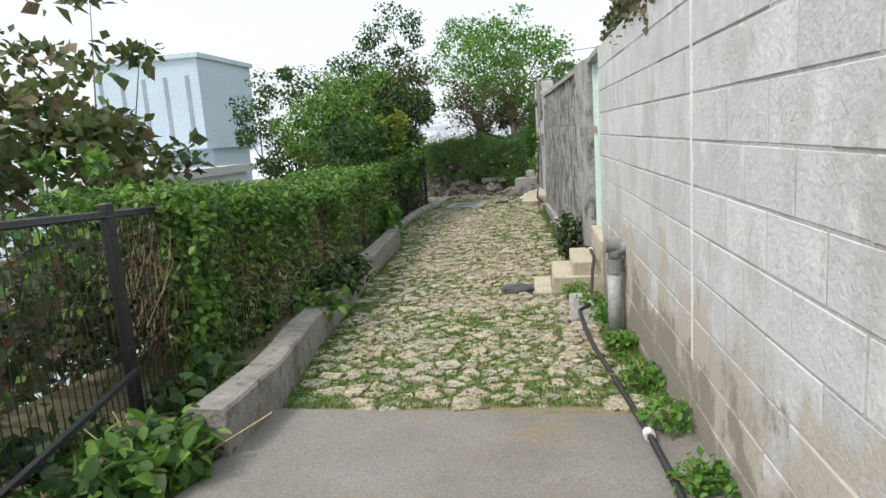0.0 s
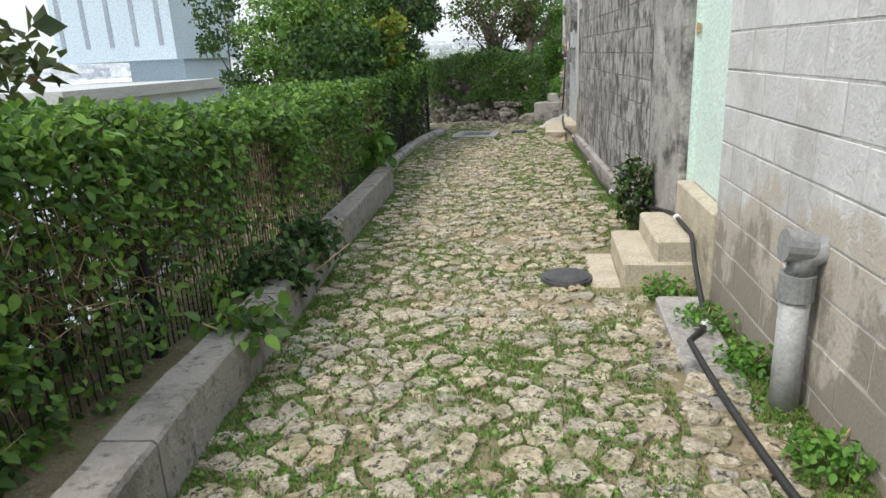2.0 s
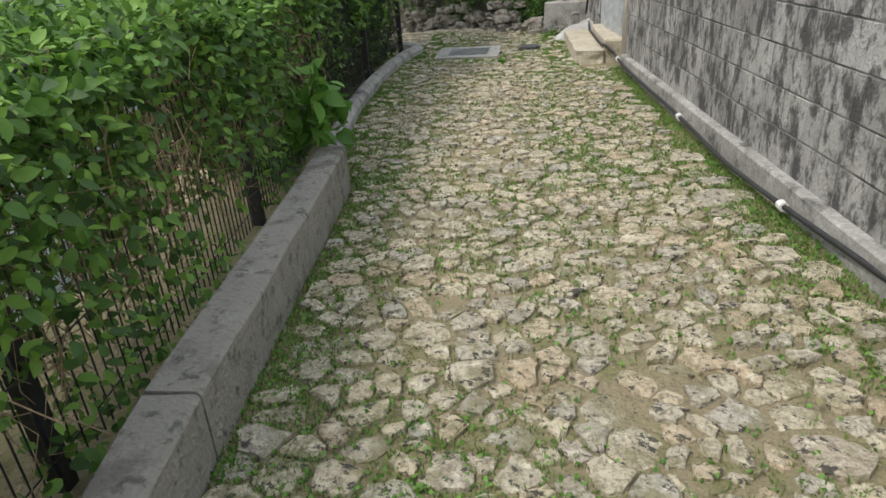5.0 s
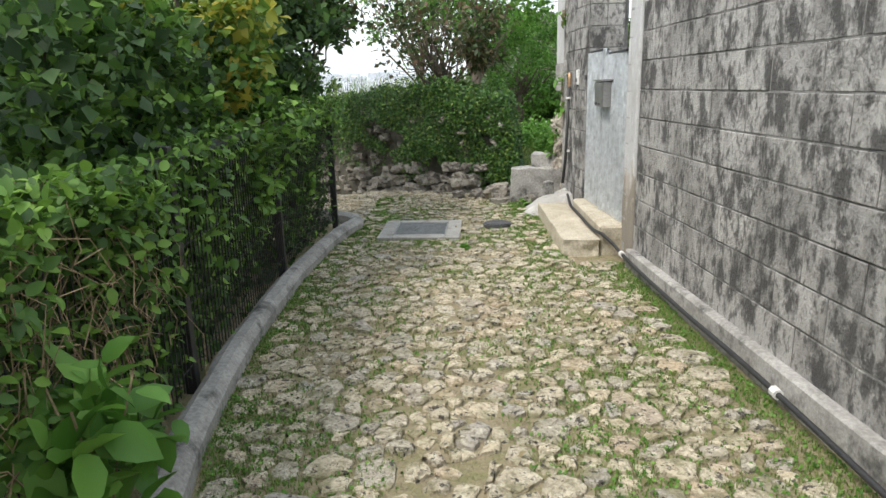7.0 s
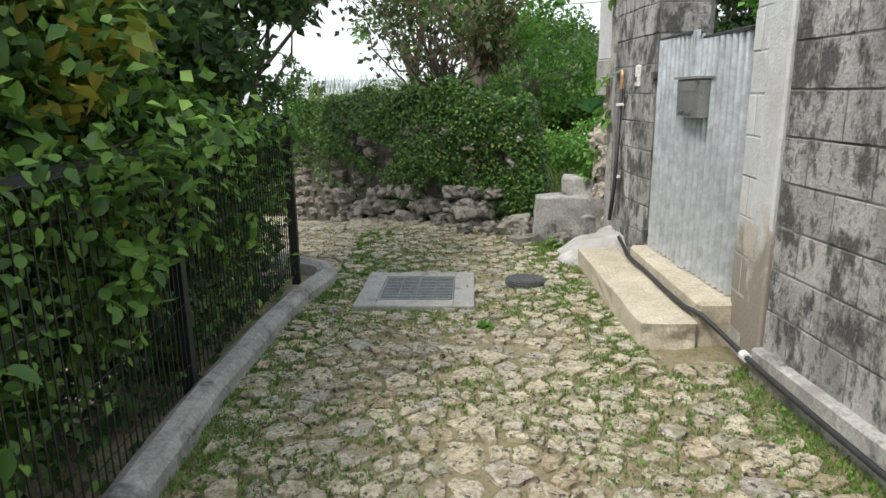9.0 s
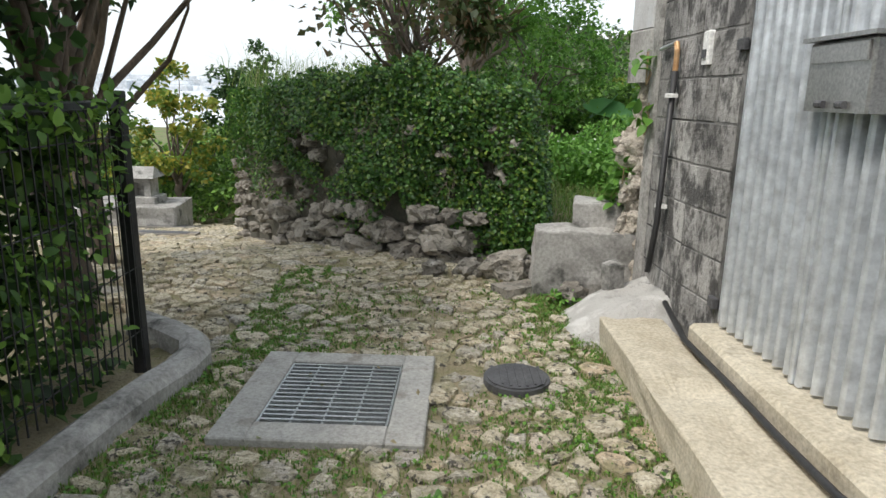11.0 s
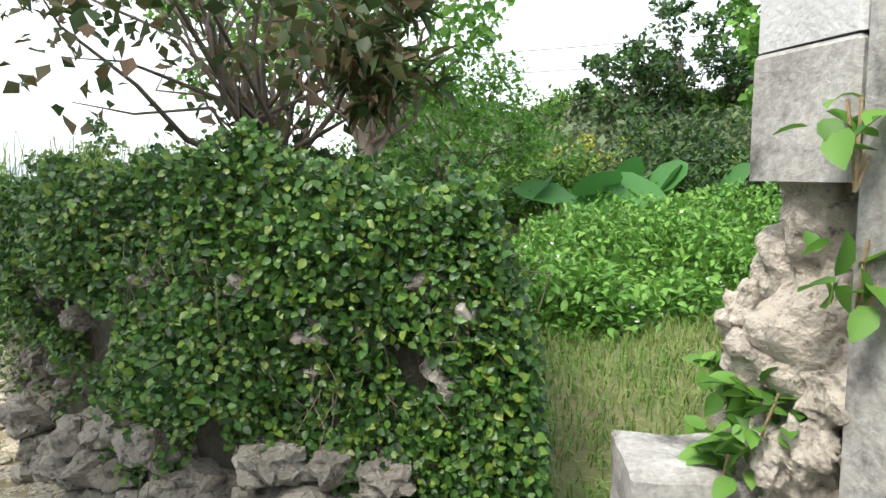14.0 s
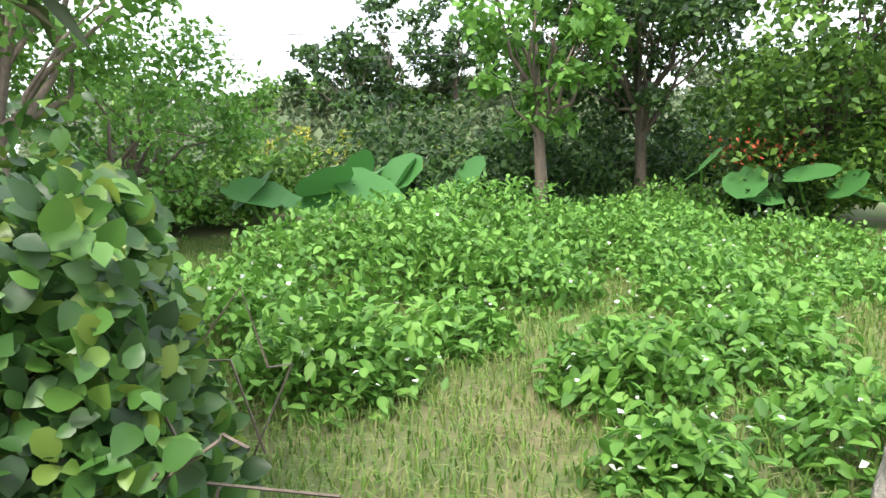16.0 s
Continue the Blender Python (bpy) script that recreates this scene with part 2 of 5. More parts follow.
L_olive = leafmat("olive_leaf", [(0.05, 0.08, 0.03), (0.09, 0.13, 0.04), (0.14, 0.18, 0.06), (0.2, 0.13, 0.08)])
L_creep = leafmat("creeper_leaf", [(0.021, 0.0524, 0.0163), (0.0408, 0.105, 0.0233), (0.0583, 0.152, 0.0304), (0.105, 0.233, 0.0408), (0.198, 0.279, 0.0467)], 0.3, 0.42)
L_grass = leafmat("grass_blade", [(0.08, 0.17, 0.025), (0.13, 0.24, 0.04), (0.19, 0.28, 0.06), (0.30, 0.29, 0.13)])
L_straw = leafmat("straw", [(0.30, 0.24, 0.13), (0.38, 0.32, 0.19), (0.16, 0.20, 0.06)])
L_petal = leafmat("white_petal", [(0.8, 0.8, 0.76), (0.7, 0.7, 0.66)])
L_red = leafmat("red_bract", [(0.45, 0.06, 0.03), (0.55, 0.12, 0.05)])
L_hill = leafmat("hill_leaf", [(0.06, 0.10, 0.045), (0.09, 0.14, 0.06), (0.13, 0.18, 0.08), (0.18, 0.20, 0.11)])


# ---- helpers ----
def mesh_of(name, verts, faces, material, smooth=False):
    me = bpy.data.meshes.new(name)
    me.from_pydata(verts, [], faces)
    if material:
        me.materials.append(material)
    if smooth:
        me.shade_smooth()
    return me


def part(name, data, parent, label="", m=None):
    ob = new(name, data)
    ob.parent = parent
    if m is not None:
        ob.matrix_basis = m
    if label:
        ob["label"] = label
    return ob


def empty(name, label, category, group="", kind="", at=(0, 0, 0)):
    ob = new(name)
    ob.location = at
    return tagged(ob, label, category, group, kind)


class Build:
    """Collects verts and faces of one mesh."""

    def __init__(self):
        self.v, self.f = [], []

    def box(self, x0, x1, y0, y1, z0, z1, m=None, bev=0.0):
        k = len(self.v)
        if bev:
            b = bev
            ring = [(x0 + b, y0), (x1 - b, y0), (x1, y0 + b), (x1, y1 - b), (x1 - b, y1), (x0 + b, y1), (x0, y1 - b), (x0, y0 + b)]
            ins = [(min(max(x, x0 + b), x1 - b), min(max(y, y0 + b), y1 - b)) for x, y in ring]
            p = [(x, y, z0) for x, y in ring] + [(x, y, z1 - b) for x, y in ring] + [(x, y, z1) for x, y in ins]
            fs = [tuple(range(7, -1, -1))]
            for lev in (0, 8):
                fs += [(lev + i, lev + (i + 1) % 8, lev + 8 + (i + 1) % 8, lev + 8 + i) for i in range(8)]
            fs.append((16, 18, 20, 22))
        else:
            p = [(x, y, z) for z in (z0, z1) for y in (y0, y1) for x in (x0, x1)]
            fs = [(0, 2, 3, 1), (4, 5, 7, 6), (0, 1, 5, 4), (2, 6, 7, 3), (0, 4, 6, 2), (1, 3, 7, 5)]
        self.v += [tuple(m @ Vector(q)) for q in p] if m else p
        self.f += [tuple(k + i for i in f) for f in fs]
        return self

    def tube(self, pts, rad, sides=8, caps=True):
        """A tube along pts; rad is a number or one for each point."""
        pts = [Vector(p) for p in pts]
        r = rad if isinstance(rad, (list, tuple)) else [rad] * len(pts)
        k = len(self.v)
        up = Vector((0.31, 0.17, 0.93))
        for i, p in enumerate(pts):
            d = pts[min(i + 1, len(pts) - 1)] - pts[max(i - 1, 0)]
            a = d.cross(up)
            if a.length < 1e-4:
                a = d.cross(Vector((1, 0, 0)))
            a.normalize()
            b = d.cross(a).normalized()
            for s in range(sides):
                w = 2 * math.pi * s / sides
                self.v.append(tuple(p + r[i] * (a * math.cos(w) + b * math.sin(w))))
        for i in range(len(pts) - 1):
            for s in range(sides):
                s2 = (s + 1) % sides
                self.f.append((k + i * sides + s, k + i * sides + s2, k + (i + 1) * sides + s2, k + (i + 1) * sides + s))
        if caps:
            self.f.append(tuple(k + s for s in range(sides))[::-1])
            self.f.append(tuple(k + (len(pts) - 1) * sides + s for s in range(sides)))
        return self

    def mesh(self, name, material, smooth=False):
        return mesh_of(name, self.v, self.f, material, smooth)


def leaves(name, P, size, material, up=0.4, wide=0.55, six=False, out=None):
    """A mesh of folded leaves at the points P; size is a number or one for each."""
    P = np.asarray(P, float)
    n = len(P)
    d = rng.normal(size=(n, 3))
    d[:, 2] -= 0.25
    if out is not None:
        d += out * 0.6
    d /= np.linalg.norm(d, axis=1, keepdims=True)
    nr = rng.normal(size=(n, 3)) * 0.7
    nr[:, 2] += up * 2.4
    if out is not None:
        nr += out * 1.6
    sd = np.cross(d, nr)
    sd /= np.linalg.norm(sd, axis=1, keepdims=True) + 1e-9
    nn = np.cross(sd, d)
    s = (np.broadcast_to(size, (n,)) * rng.uniform(0.6, 1.35, n))[:, None]
    if six:
        rows = [(0, 0, 0), (0.14, -0.30, 0.07), (0.14, 0.30, 0.07), (0.42, -0.43, 0.09), (0.42, 0.43, 0.09), (0.74, -0.29, 0.03), (0.74, 0.29, 0.03), (1.0, 0, -0.12), (0.45, 0, 0.0)]
        tri = [(0, 8, 1), (0, 2, 8), (1, 8, 3), (2, 4, 8), (3, 8, 5), (8, 4, 6), (5, 8, 7), (8, 6, 7)]
    else:
        rows = [(0, 0, 0), (0.45, -0.5, 0.12), (1.0, 0, -0.05), (0.45, 0.5, 0.12)]
        tri = [(0, 2, 1), (0, 3, 2)]
    k = len(rows)
    V = np.stack([P + s * (a * d + b * wide * 2 * 0.62 * sd + c * nn) for a, b, c in rows], 1).reshape(-1, 3)
    F = (np.array(tri)[None] + (np.arange(n) * k)[:, None, None]).reshape(-1, 3)
    me = bpy.data.meshes.new(name)
    me.vertices.add(len(V))
    me.vertices.foreach_set("co", V.ravel())
    me.loops.add(len(F) * 3)
    me.loops.foreach_set("vertex_index", F.ravel().astype(np.int32))
    me.polygons.add(len(F))
    me.polygons.foreach_set("loop_start", np.arange(0, len(F) * 3, 3, dtype=np.int32))
    me.update(calc_edges=True)
    me.materials.append(material)
    me.shade_smooth()
    return me


def blades(name, P, h, material, w=0.006, lean=0.5):
    P = np.asarray(P, float)
    n = len(P)
    a = rng.uniform(0, 2 * np.pi, n)
    dr = np.stack([np.cos(a), np.sin(a), np.zeros(n)], 1)
    sd = np.stack([-np.sin(a), np.cos(a), np.zeros(n)], 1) * w
    H = (np.broadcast_to(h, (n,)) * rng.uniform(0.5, 1.4, n))[:, None]
    ln = (rng.uniform(0.1, 1, n) * lean)[:, None]
    z = np.array([0, 0, 1.0])
    V = np.stack([P - sd, P + sd, P + H * (0.6 * z + 0.3 * ln * dr) - sd * 0.8, P + H * (0.6 * z + 0.3 * ln * dr) + sd * 0.8, P + H * ((1 - 0.3 * ln) * z + ln * dr)], 1).reshape(-1, 3)
    F = (np.array([(0, 1, 3), (0, 3, 2), (2, 3, 4)])[None] + (np.arange(n) * 5)[:, None, None]).reshape(-1, 3)
    return mesh_of(name, V.tolist(), F.tolist(), material)


def blob(n, c, r, hollow=0.5):
    """Points in an ellipsoid, denser towards its skin."""
    d = rng.normal(size=(n, 3))
    d /= np.linalg.norm(d, axis=1, keepdims=True)
    return np.array(c) + d * np.array(r) * (hollow + (1 - hollow) * rng.uniform(0, 1, (n, 1)) ** 0.6)


def clumps(n, per, c, r, cr):
    """Points of many small clumps spread through an ellipsoid."""
    C = blob(n, c, r, 0.35)
    return np.concatenate([blob(per, q, np.array((1, 1, 0.75)) * cr * rng.uniform(0.6, 1.3), 0.3) for q in C]), C


def tree(name, label, base, height, spread, leaf, size, per=90, n=40, bark=M_bark, trunk_r=0.09, lean=(0, 0), flat=0.55, low=0.45, up=0.4):
    ob = empty(name, label, "tree", at=base)
    b = Build()
    fork = Vector((lean[0] * 0.5, lean[1] * 0.5, height * low))
    b.tube([(0, 0, -0.2), fork * 0.35 + Vector((0.05, 0.03, 0)), fork * 0.7 - Vector((0.04, 0.02, 0)), fork], [trunk_r * 1.3, trunk_r, trunk_r * 0.85, trunk_r * 0.7], 8)
    c = Vector((lean[0], lean[1], height * (1 - flat / 2)))
    P, C = clumps(n, per, c, (spread, spread, height * flat / 2), spread * 0.24)
    for i in range(0, len(C), 3):
        q = Vector(C[i])
        root = fork * rng.uniform(0.55, 1.0)
        mid = root.lerp(q, 0.45) + Vector((0, 0, 0.12 * spread)) + Vector(rng.normal(size=3) * 0.12 * spread)
        b.tube([root, root.lerp(mid, 0.5) + Vector(rng.normal(size=3) * 0.06 * spread), mid, mid.lerp(q, 0.55) + Vector(rng.normal(size=3) * 0.07 * spread), q], [trunk_r * 0.4, trunk_r * 0.3, trunk_r * 0.2, trunk_r * 0.12, trunk_r * 0.05], 5, False)
    part("trunk", b.mesh("trunk", bark, True), ob)
    part("crown", leaves("crown", P, size, leaf, up), ob)
    return ob


def rock_mesh(name, seed, rough=0.25, sub=2, material=M_rock):
    bm = bmesh.new()
    bmesh.ops.create_icosphere(bm, subdivisions=sub, radius=1)
    o = Vector((seed * 7.3, seed * 1.7, 0))
    for v in bm.verts:
        k = 1 + rough * (noise.noise(v.co * 1.3 + o) * 1.6 + 0.6 * noise.noise(v.co * 3.1 + o) + 0.45 * noise.noise(v.co * 6 + o))
        v.co = Vector([max(-0.78, min(0.78, q)) for q in v.co]) * k
    me = bpy.data.meshes.new(name)
    bm.to_mesh(me)
    bm.free()
    me.materials.append(material)
    return me


def lerp_line(pts, y):
    ys = [p[1] for p in pts]
    return float(np.interp(y, ys, [p[0] for p in pts]))


# ---- plan ----
KERB = [(-0.50, 0.5), (-0.55, 2.2), (-0.76, 3.4), (-1.12, 6.2), (-1.24, 8.62)]
KERB_LOW = [(-1.30, 8.62), (-1.50, 9.5), (-1.62, 10.6), (-1.66, 12.0), (-1.60, 13.2), (-1.50, 13.9)]
FENCE = [(-1.20, -1.5), (-1.35, 2.1), (-1.55, 6.0), (-1.72, 9.0), (-1.86, 11.5), (-1.77, 14.07)]
WALL = [(1.68, -3.0), (1.56, 2.7), (1.47, 5.1), (1.47, 6.05), (1.36, 7.0), (1.18, 8.7), (1.06, 10.8), (1.03, 12.35)]


def path_z(y):
    return 0.062 * (5.6 - y) if y < 5.0 else 0.062 * 0.6 * max(0.0, min(1.0, (6.5 - y) / 1.5)) ** 2


def height(x, y):
    z = path_z(max(y, -2.0))
    if y > 16:
        if x < 0:
            z -= min(0.17 * (y - 16.2), 1.3) * min(1, max(0, -(x + 0.6) / 1.5)) if y > 16.2 else 0
    lot = min(1, max(0, (x - 0.15) / 0.5)) * min(1, max(0, (y - 15.6) / 1.2))
    z += lot * (0.30 + 0.02 * max(0, y - 17))
    left = -2.3 - x if y < 15 else -2.3 - x - (y - 15) * 1.1
    if left > 0:
        z -= min(0.7 * left, 9 + 0.02 * left)
    dist = math.hypot(x, y - 16)
    far = max(0, (x * 0.54 + (y - 16) * 0.84) - 16)
    if x > -2:
        z += min(0.16 * far, 5.5) * min(1, (x + 2) / 4)
    if dist > 9 and left <= 0 and y > 18:
        z += 0.15 * noise.noise(Vector((x * 0.3, y * 0.3, 0)))
    return z


# ---- ground ----
xs = np.concatenate([-np.geomspace(3000, 8, 26), np.arange(-7, 6.01, 0.25), np.geomspace(7, 3000, 26)])
ys = np.concatenate([-np.geomspace(3000, 6, 20), np.arange(-5, 24.01, 0.25), np.geomspace(25, 3500, 30)])
gv = [(float(x), float(y), height(float(x), float(y)) - 0.012) for y in ys for x in xs]
nx = len(xs)
gf = [(j * nx + i, j * nx + i + 1, (j + 1) * nx + i + 1, (j + 1) * nx + i) for j in range(len(ys) - 1) for i in range(nx - 1)]
gme = mesh_of("ground", gv, gf, M_ground, True)
gme.materials.append(M_lot)
gme.materials.append(M_haze)
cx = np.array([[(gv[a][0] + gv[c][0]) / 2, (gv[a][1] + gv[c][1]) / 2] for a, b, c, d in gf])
# ground beyond 60 m on the city side takes the haze-coloured material
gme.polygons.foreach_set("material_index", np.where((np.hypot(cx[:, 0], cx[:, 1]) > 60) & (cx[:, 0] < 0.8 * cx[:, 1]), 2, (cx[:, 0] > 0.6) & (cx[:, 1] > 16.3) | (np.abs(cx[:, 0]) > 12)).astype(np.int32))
tagged(new("ground", gme), "mossy soil between the paving stones and slopes", "ground", kind="structure")

b = Build()
k0 = [(lerp_line(KERB, y), y) for y in np.linspace(-2.5, 2.16, 8)]
for i in range(7):
    (xa, ya), (xb, yb) = k0[i], k0[i + 1]
    k = len(b.v)
    e = 0.05 * math.sin(2.2) if i == 6 else 0
    for z in (-0.15, 0.012):
        b.v += [(xa - 0.05, ya, path_z(max(ya, -2)) + z), (1.56, ya - 0.12, path_z(max(ya, -2)) + z), (1.56, yb - 0.12, path_z(max(yb, -2)) + z), (xb - 0.05, yb, path_z(max(yb, -2)) + z)]
    b.f += [(k, k + 3, k + 2, k + 1), (k + 4, k + 5, k + 6, k + 7), (k + 2, k + 3, k + 7, k + 6)]
tagged(new("pavement", b.mesh("pavement", M_slab)), "stained pale concrete slab at the foot of the lane", "slab", kind="structure")


# ---- walls ----
def wall_frame(p, q, z):
    """The pose of a wall's run from p to q: x along it, y into it."""
    d = Vector((q[0] - p[0], q[1] - p[1], 0))
    L = d.length
    d.normalize()
    nrm = Vector((-d.y, d.x, 0)) * -1
    m = Matrix(((d.x, nrm.x, 0, p[0]), (d.y, nrm.y, 0, p[1]), (0, 0, 1, z), (0, 0, 0, 1)))
    return m, L


def block_wall(name, label, p, q, z0, courses, ch, bl, mblock, mmort, thick=0.15, cap=None, drop=0.0):
    m, L = wall_frame(p, q, z0)
    w = empty(name, label, "wall", kind="structure")
    w.matrix_basis = m
    part("core", Build().box(0, L, 0.0025, thick, -0.5, courses * ch).mesh("core", mmort), w)
    shapes = {}
    for c in range(courses):
        x = -bl / 2 if c % 2 else 0
        while x < L - 0.02:
            a, e = max(x, 0), min(x + bl, L)
            x += bl
            if e - a < 0.04:
                continue
            key = round(e - a, 2)
            if key not in shapes:
                # x and z swapped into the bevelled top, so that the rounded face looks out
                s = Build().box(0.005, key - 0.005, 0.005, ch - 0.005, -0.03, 0.0, None, 0.003)
                s.v = [(vx, -vz - 0.001, vy) for vx, vy, vz in s.v]
                shapes[key] = s.mesh("block", mblock)
            part("block", shapes[key], w, m=pose(a, rng.uniform(-0.003, 0.002), c * ch))
    if cap:
        part("coping", Build().box(-0.02, L + 0.02, -0.03, thick + 0.03, courses * ch, courses * ch + cap, None, 0.012).mesh("coping", M_conc), w)
    return w


def slab_wall(name, label, p, q, z0, z1, material, thick=0.15, inset=0.0):
    m, L = wall_frame(p, q, 0)
    w = new(name, Build().box(0, L, inset, thick, z0, z1, None, 0.012).mesh(name, material))
    w.matrix_basis = m
    return tagged(w, label, "wall", kind="structure")


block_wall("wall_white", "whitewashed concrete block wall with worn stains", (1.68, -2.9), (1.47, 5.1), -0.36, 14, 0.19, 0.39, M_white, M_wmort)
joint = Build().box(0, 0.035, -0.004, 0.0, 0.5, 2.26)
strip = new("trim", joint.mesh("trim", M_whitep))
strip.matrix_basis = wall_frame((1.556, 1.83), (1.47, 5.1), 0)[0]
tagged(strip, "white sealed vertical joint in the block wall", "joint", kind="structure")
block_wall("wall_dark", "black-streaked grey concrete block wall", (1.36, 6.95), (1.04, 12.3), 0.14, 9, 0.215, 0.43, M_dark, M_dmort)
slab_wall("wall_footing", "whitish concrete footing along the stained wall", (1.29, 7.0), (0.98, 12.3), -0.3, 0.15, M_conc, 0.12)
slab_wall("wall_pier", "grey rendered pier beside the mint door", (1.44, 6.1), (1.36, 6.93), -0.3, 2.32, M_conc, 0.2)
slab_wall("wall_sill", "beige concrete threshold under the mint door", (1.45, 5.1), (1.44, 6.1), -0.3, 0.56, M_beige, 0.2)
slab_wall("wall_door_back", "plain wall behind the mint door", (1.72, 5.0), (1.72, 6.2), -0.2, 2.25, M_conc, 0.1)
slab_wall("wall_lintel", "rendered lintel over the mint door", (1.46, 5.1), (1.45, 6.1), 2.26, 2.32, M_conc, 0.2)
slab_wall("wall_yard_1", "plain wall closing the yard behind the gate", (2.3, 12.0), (2.3, 14.9), -0.2, 2.2, M_conc, 0.1)
door = empty("door_1", "pale mint-green painted steel door, shut", "door", kind="structure")
part("leaf", Build().box(1.535, 1.575, 5.13, 6.07, 0.57, 2.26, None, 0.004).mesh("leaf", M_mint), door)
part("frame", Build().box(1.50, 1.56, 6.06, 6.10, 0.56, 2.26).box(1.50, 1.56, 5.10, 5.135, 0.56, 2.26).mesh("frame", M_mint), door)
part("hinge", Build().tube([(1.51, 6.05, 1.55), (1.51, 6.05, 1.62)], 0.012).mesh("hinge", M_brass), door, "rusty hinge")
# openwork breeze blocks on the far wall
m, L = wall_frame((1.36, 6.95), (1.04, 12.3), 0.14 + 9 * 0.215)
ow = empty("openwork_coping", "weathered openwork blocks with a concrete coping", "coping", kind="structure")
ow.matrix_basis = m
for i in range(13):
    b = Build()
    x0 = i * 0.4
    b.box(x0, x0 + 0.03, 0.02, 0.12, 0, 0.16).box(x0 + 0.37, x0 + 0.4, 0.02, 0.12, 0, 0.16)
    b.tube([(x0 + 0.03, 0.07, 0.0), (x0 + 0.2, 0.07, 0.15), (x0 + 0.37, 0.07, 0.0)], 0.022, 5)
    b.tube([(x0 + 0.03, 0.07, 0.15), (x0 + 0.2, 0.07, 0.01), (x0 + 0.37, 0.07, 0.15)], 0.022, 5)
    part("openwork_block", b.mesh("openwork_block", M_conc), ow)
part("coping", Build().box(0, L, 0, 0.15, 0.16, 0.22, None, 0.01).mesh("coping", M_conc), ow)

# near gate post, gate, far pier
slab_wall("wall_gate_post", "whitish block post at the gate", (1.02, 12.31), (1.02, 12.52), -0.1, 2.55, M_white, 0.22)
block_wall("wall_gate_post_face", "pale stacked block post beside the gate", (1.035, 12.53), (1.05, 12.74), 0.12, 11, 0.215, 0.21, M_white, M_wmort, 0.2)
block_wall("wall_gate_pier", "grey rusticated block pier beside the gate", (0.985, 14.16), (0.935, 14.56), 0.12, 12, 0.215, 0.40, M_dark, M_dmort, 0.42)
block_wall("wall_pier_return", "grey block side of the gate pier", (1.35, 14.14), (0.99, 14.14), 0.12, 12, 0.215, 0.36, M_dark, M_dmort, 0.04)
block_wall("wall_pipe", "grey block wall carrying the water pipe", (0.945, 14.58), (0.925, 15.14), 0.12, 12, 0.215, 0.42, M_dark, M_dmort, 0.2)
slab_wall("wall_rendered", "smooth rendered end of the block wall", (0.915, 15.15), (0.905, 15.28), 0.0, 2.7, M_conc, 0.25)
slab_wall("wall_overhang", "whitewashed block jutting over the ruined stone", (0.90, 15.285), (0.855, 15.60), 1.40, 1.72, M_conc, 0.28)
slab_wall("wall_overhang_top", "chipped whitewashed block above the overhang", (0.905, 15.285), (0.865, 15.60), 1.725, 2.6, M_white, 0.28)

gate = empty("gate", "corrugated zinc double gate, shut", "gate")


def corrugated(y0, y1, z0, z1, x=1.075):
    v, f = [], []
    n = int((y1 - y0) / 0.005)
    for i in range(n + 1):
        y = y0 + (y1 - y0) * i / n
        xx = x - (y - 12.8) * 0.06 + 0.036 * math.tanh(2.0 * math.sin(2 * math.pi * (y - y0) / 0.076) + 0.3)
        v += [(xx, y, z0), (xx, y, z1), (xx + 0.002, y, z1), (xx + 0.002, y, z0)]
    for i in range(n):
        k = i * 4
        f += [(k, k + 4, k + 5, k + 1), (k + 1, k + 5, k + 6, k + 2), (k + 2, k + 6, k + 7, k + 3)]
    return mesh_of("panel", v, f, M_zinc, False)


part("panel", corrugated(12.76, 13.42, 0.27, 1.74), gate)
part("panel", corrugated(13.47, 14.12, 0.27, 1.78), gate)
for ya, yb, zt in ((12.76, 13.42, 1.74), (13.47, 14.12, 1.78)):
    b = Build().box(1.0 - (ya - 12.8) * 0.06 + 0.03, 1.0 - (ya - 12.8) * 0.06 + 0.09, ya, yb, zt, zt + 0.022, None, 0.005)
    part("edge_strip", b.mesh("edge_strip", M_black), gate, "black rubber strip on the gate's top")
part("stile", Build().box(1.0, 1.02, 13.42, 13.45, 0.26, 1.80, None, 0.004).mesh("stile", M_zinc), gate)
part("stile", Build().box(0.99, 1.02, 13.455, 13.48, 0.26, 1.80, None, 0.004).mesh("stile", M_zinc), gate)
for zz in (0.5, 1.66):
    part("rail", Build().box(1.085, 1.12, 12.76, 14.12, zz, zz + 0.04).mesh("rail", M_galv), gate)
for zz in (0.33, 1.52):
    part("hinge", Build().box(0.955, 0.985, 14.13, 14.2, zz, zz + 0.05, None, 0.005).mesh("hinge", M_cast), gate, "rusty black hinge")
box = empty("mailbox", "brushed steel mailbox fixed to the zinc gate", "mailbox")
part("body", Build().box(0.94, 1.02, 13.19, 13.55, 1.27, 1.50, None, 0.008).mesh("body", M_steel), box)
part("flap", Build().box(0.931, 0.941, 13.21, 13.53, 1.43, 1.49, None, 0.003).mesh("flap", M_steel), box)
part("roof", Build().box(0.92, 1.03, 13.17, 13.57, 1.502, 1.516).mesh("roof", M_steel), box)
for yy in (13.31, 13.43):
    part("lock", Build().tube([(0.932, yy - 0.02, 1.295), (0.932, yy + 0.02, 1.295)], 0.013).mesh("lock", M_cast), box, "black oval window")
b = Build().box(0.86, 1.45, 12.70, 14.16, -0.15, 0.255, None, 0.02)
tagged(new("gate_threshold", b.mesh("gate_threshold", M_beige)), "cracked beige concrete threshold under the gate", "step", kind="structure")


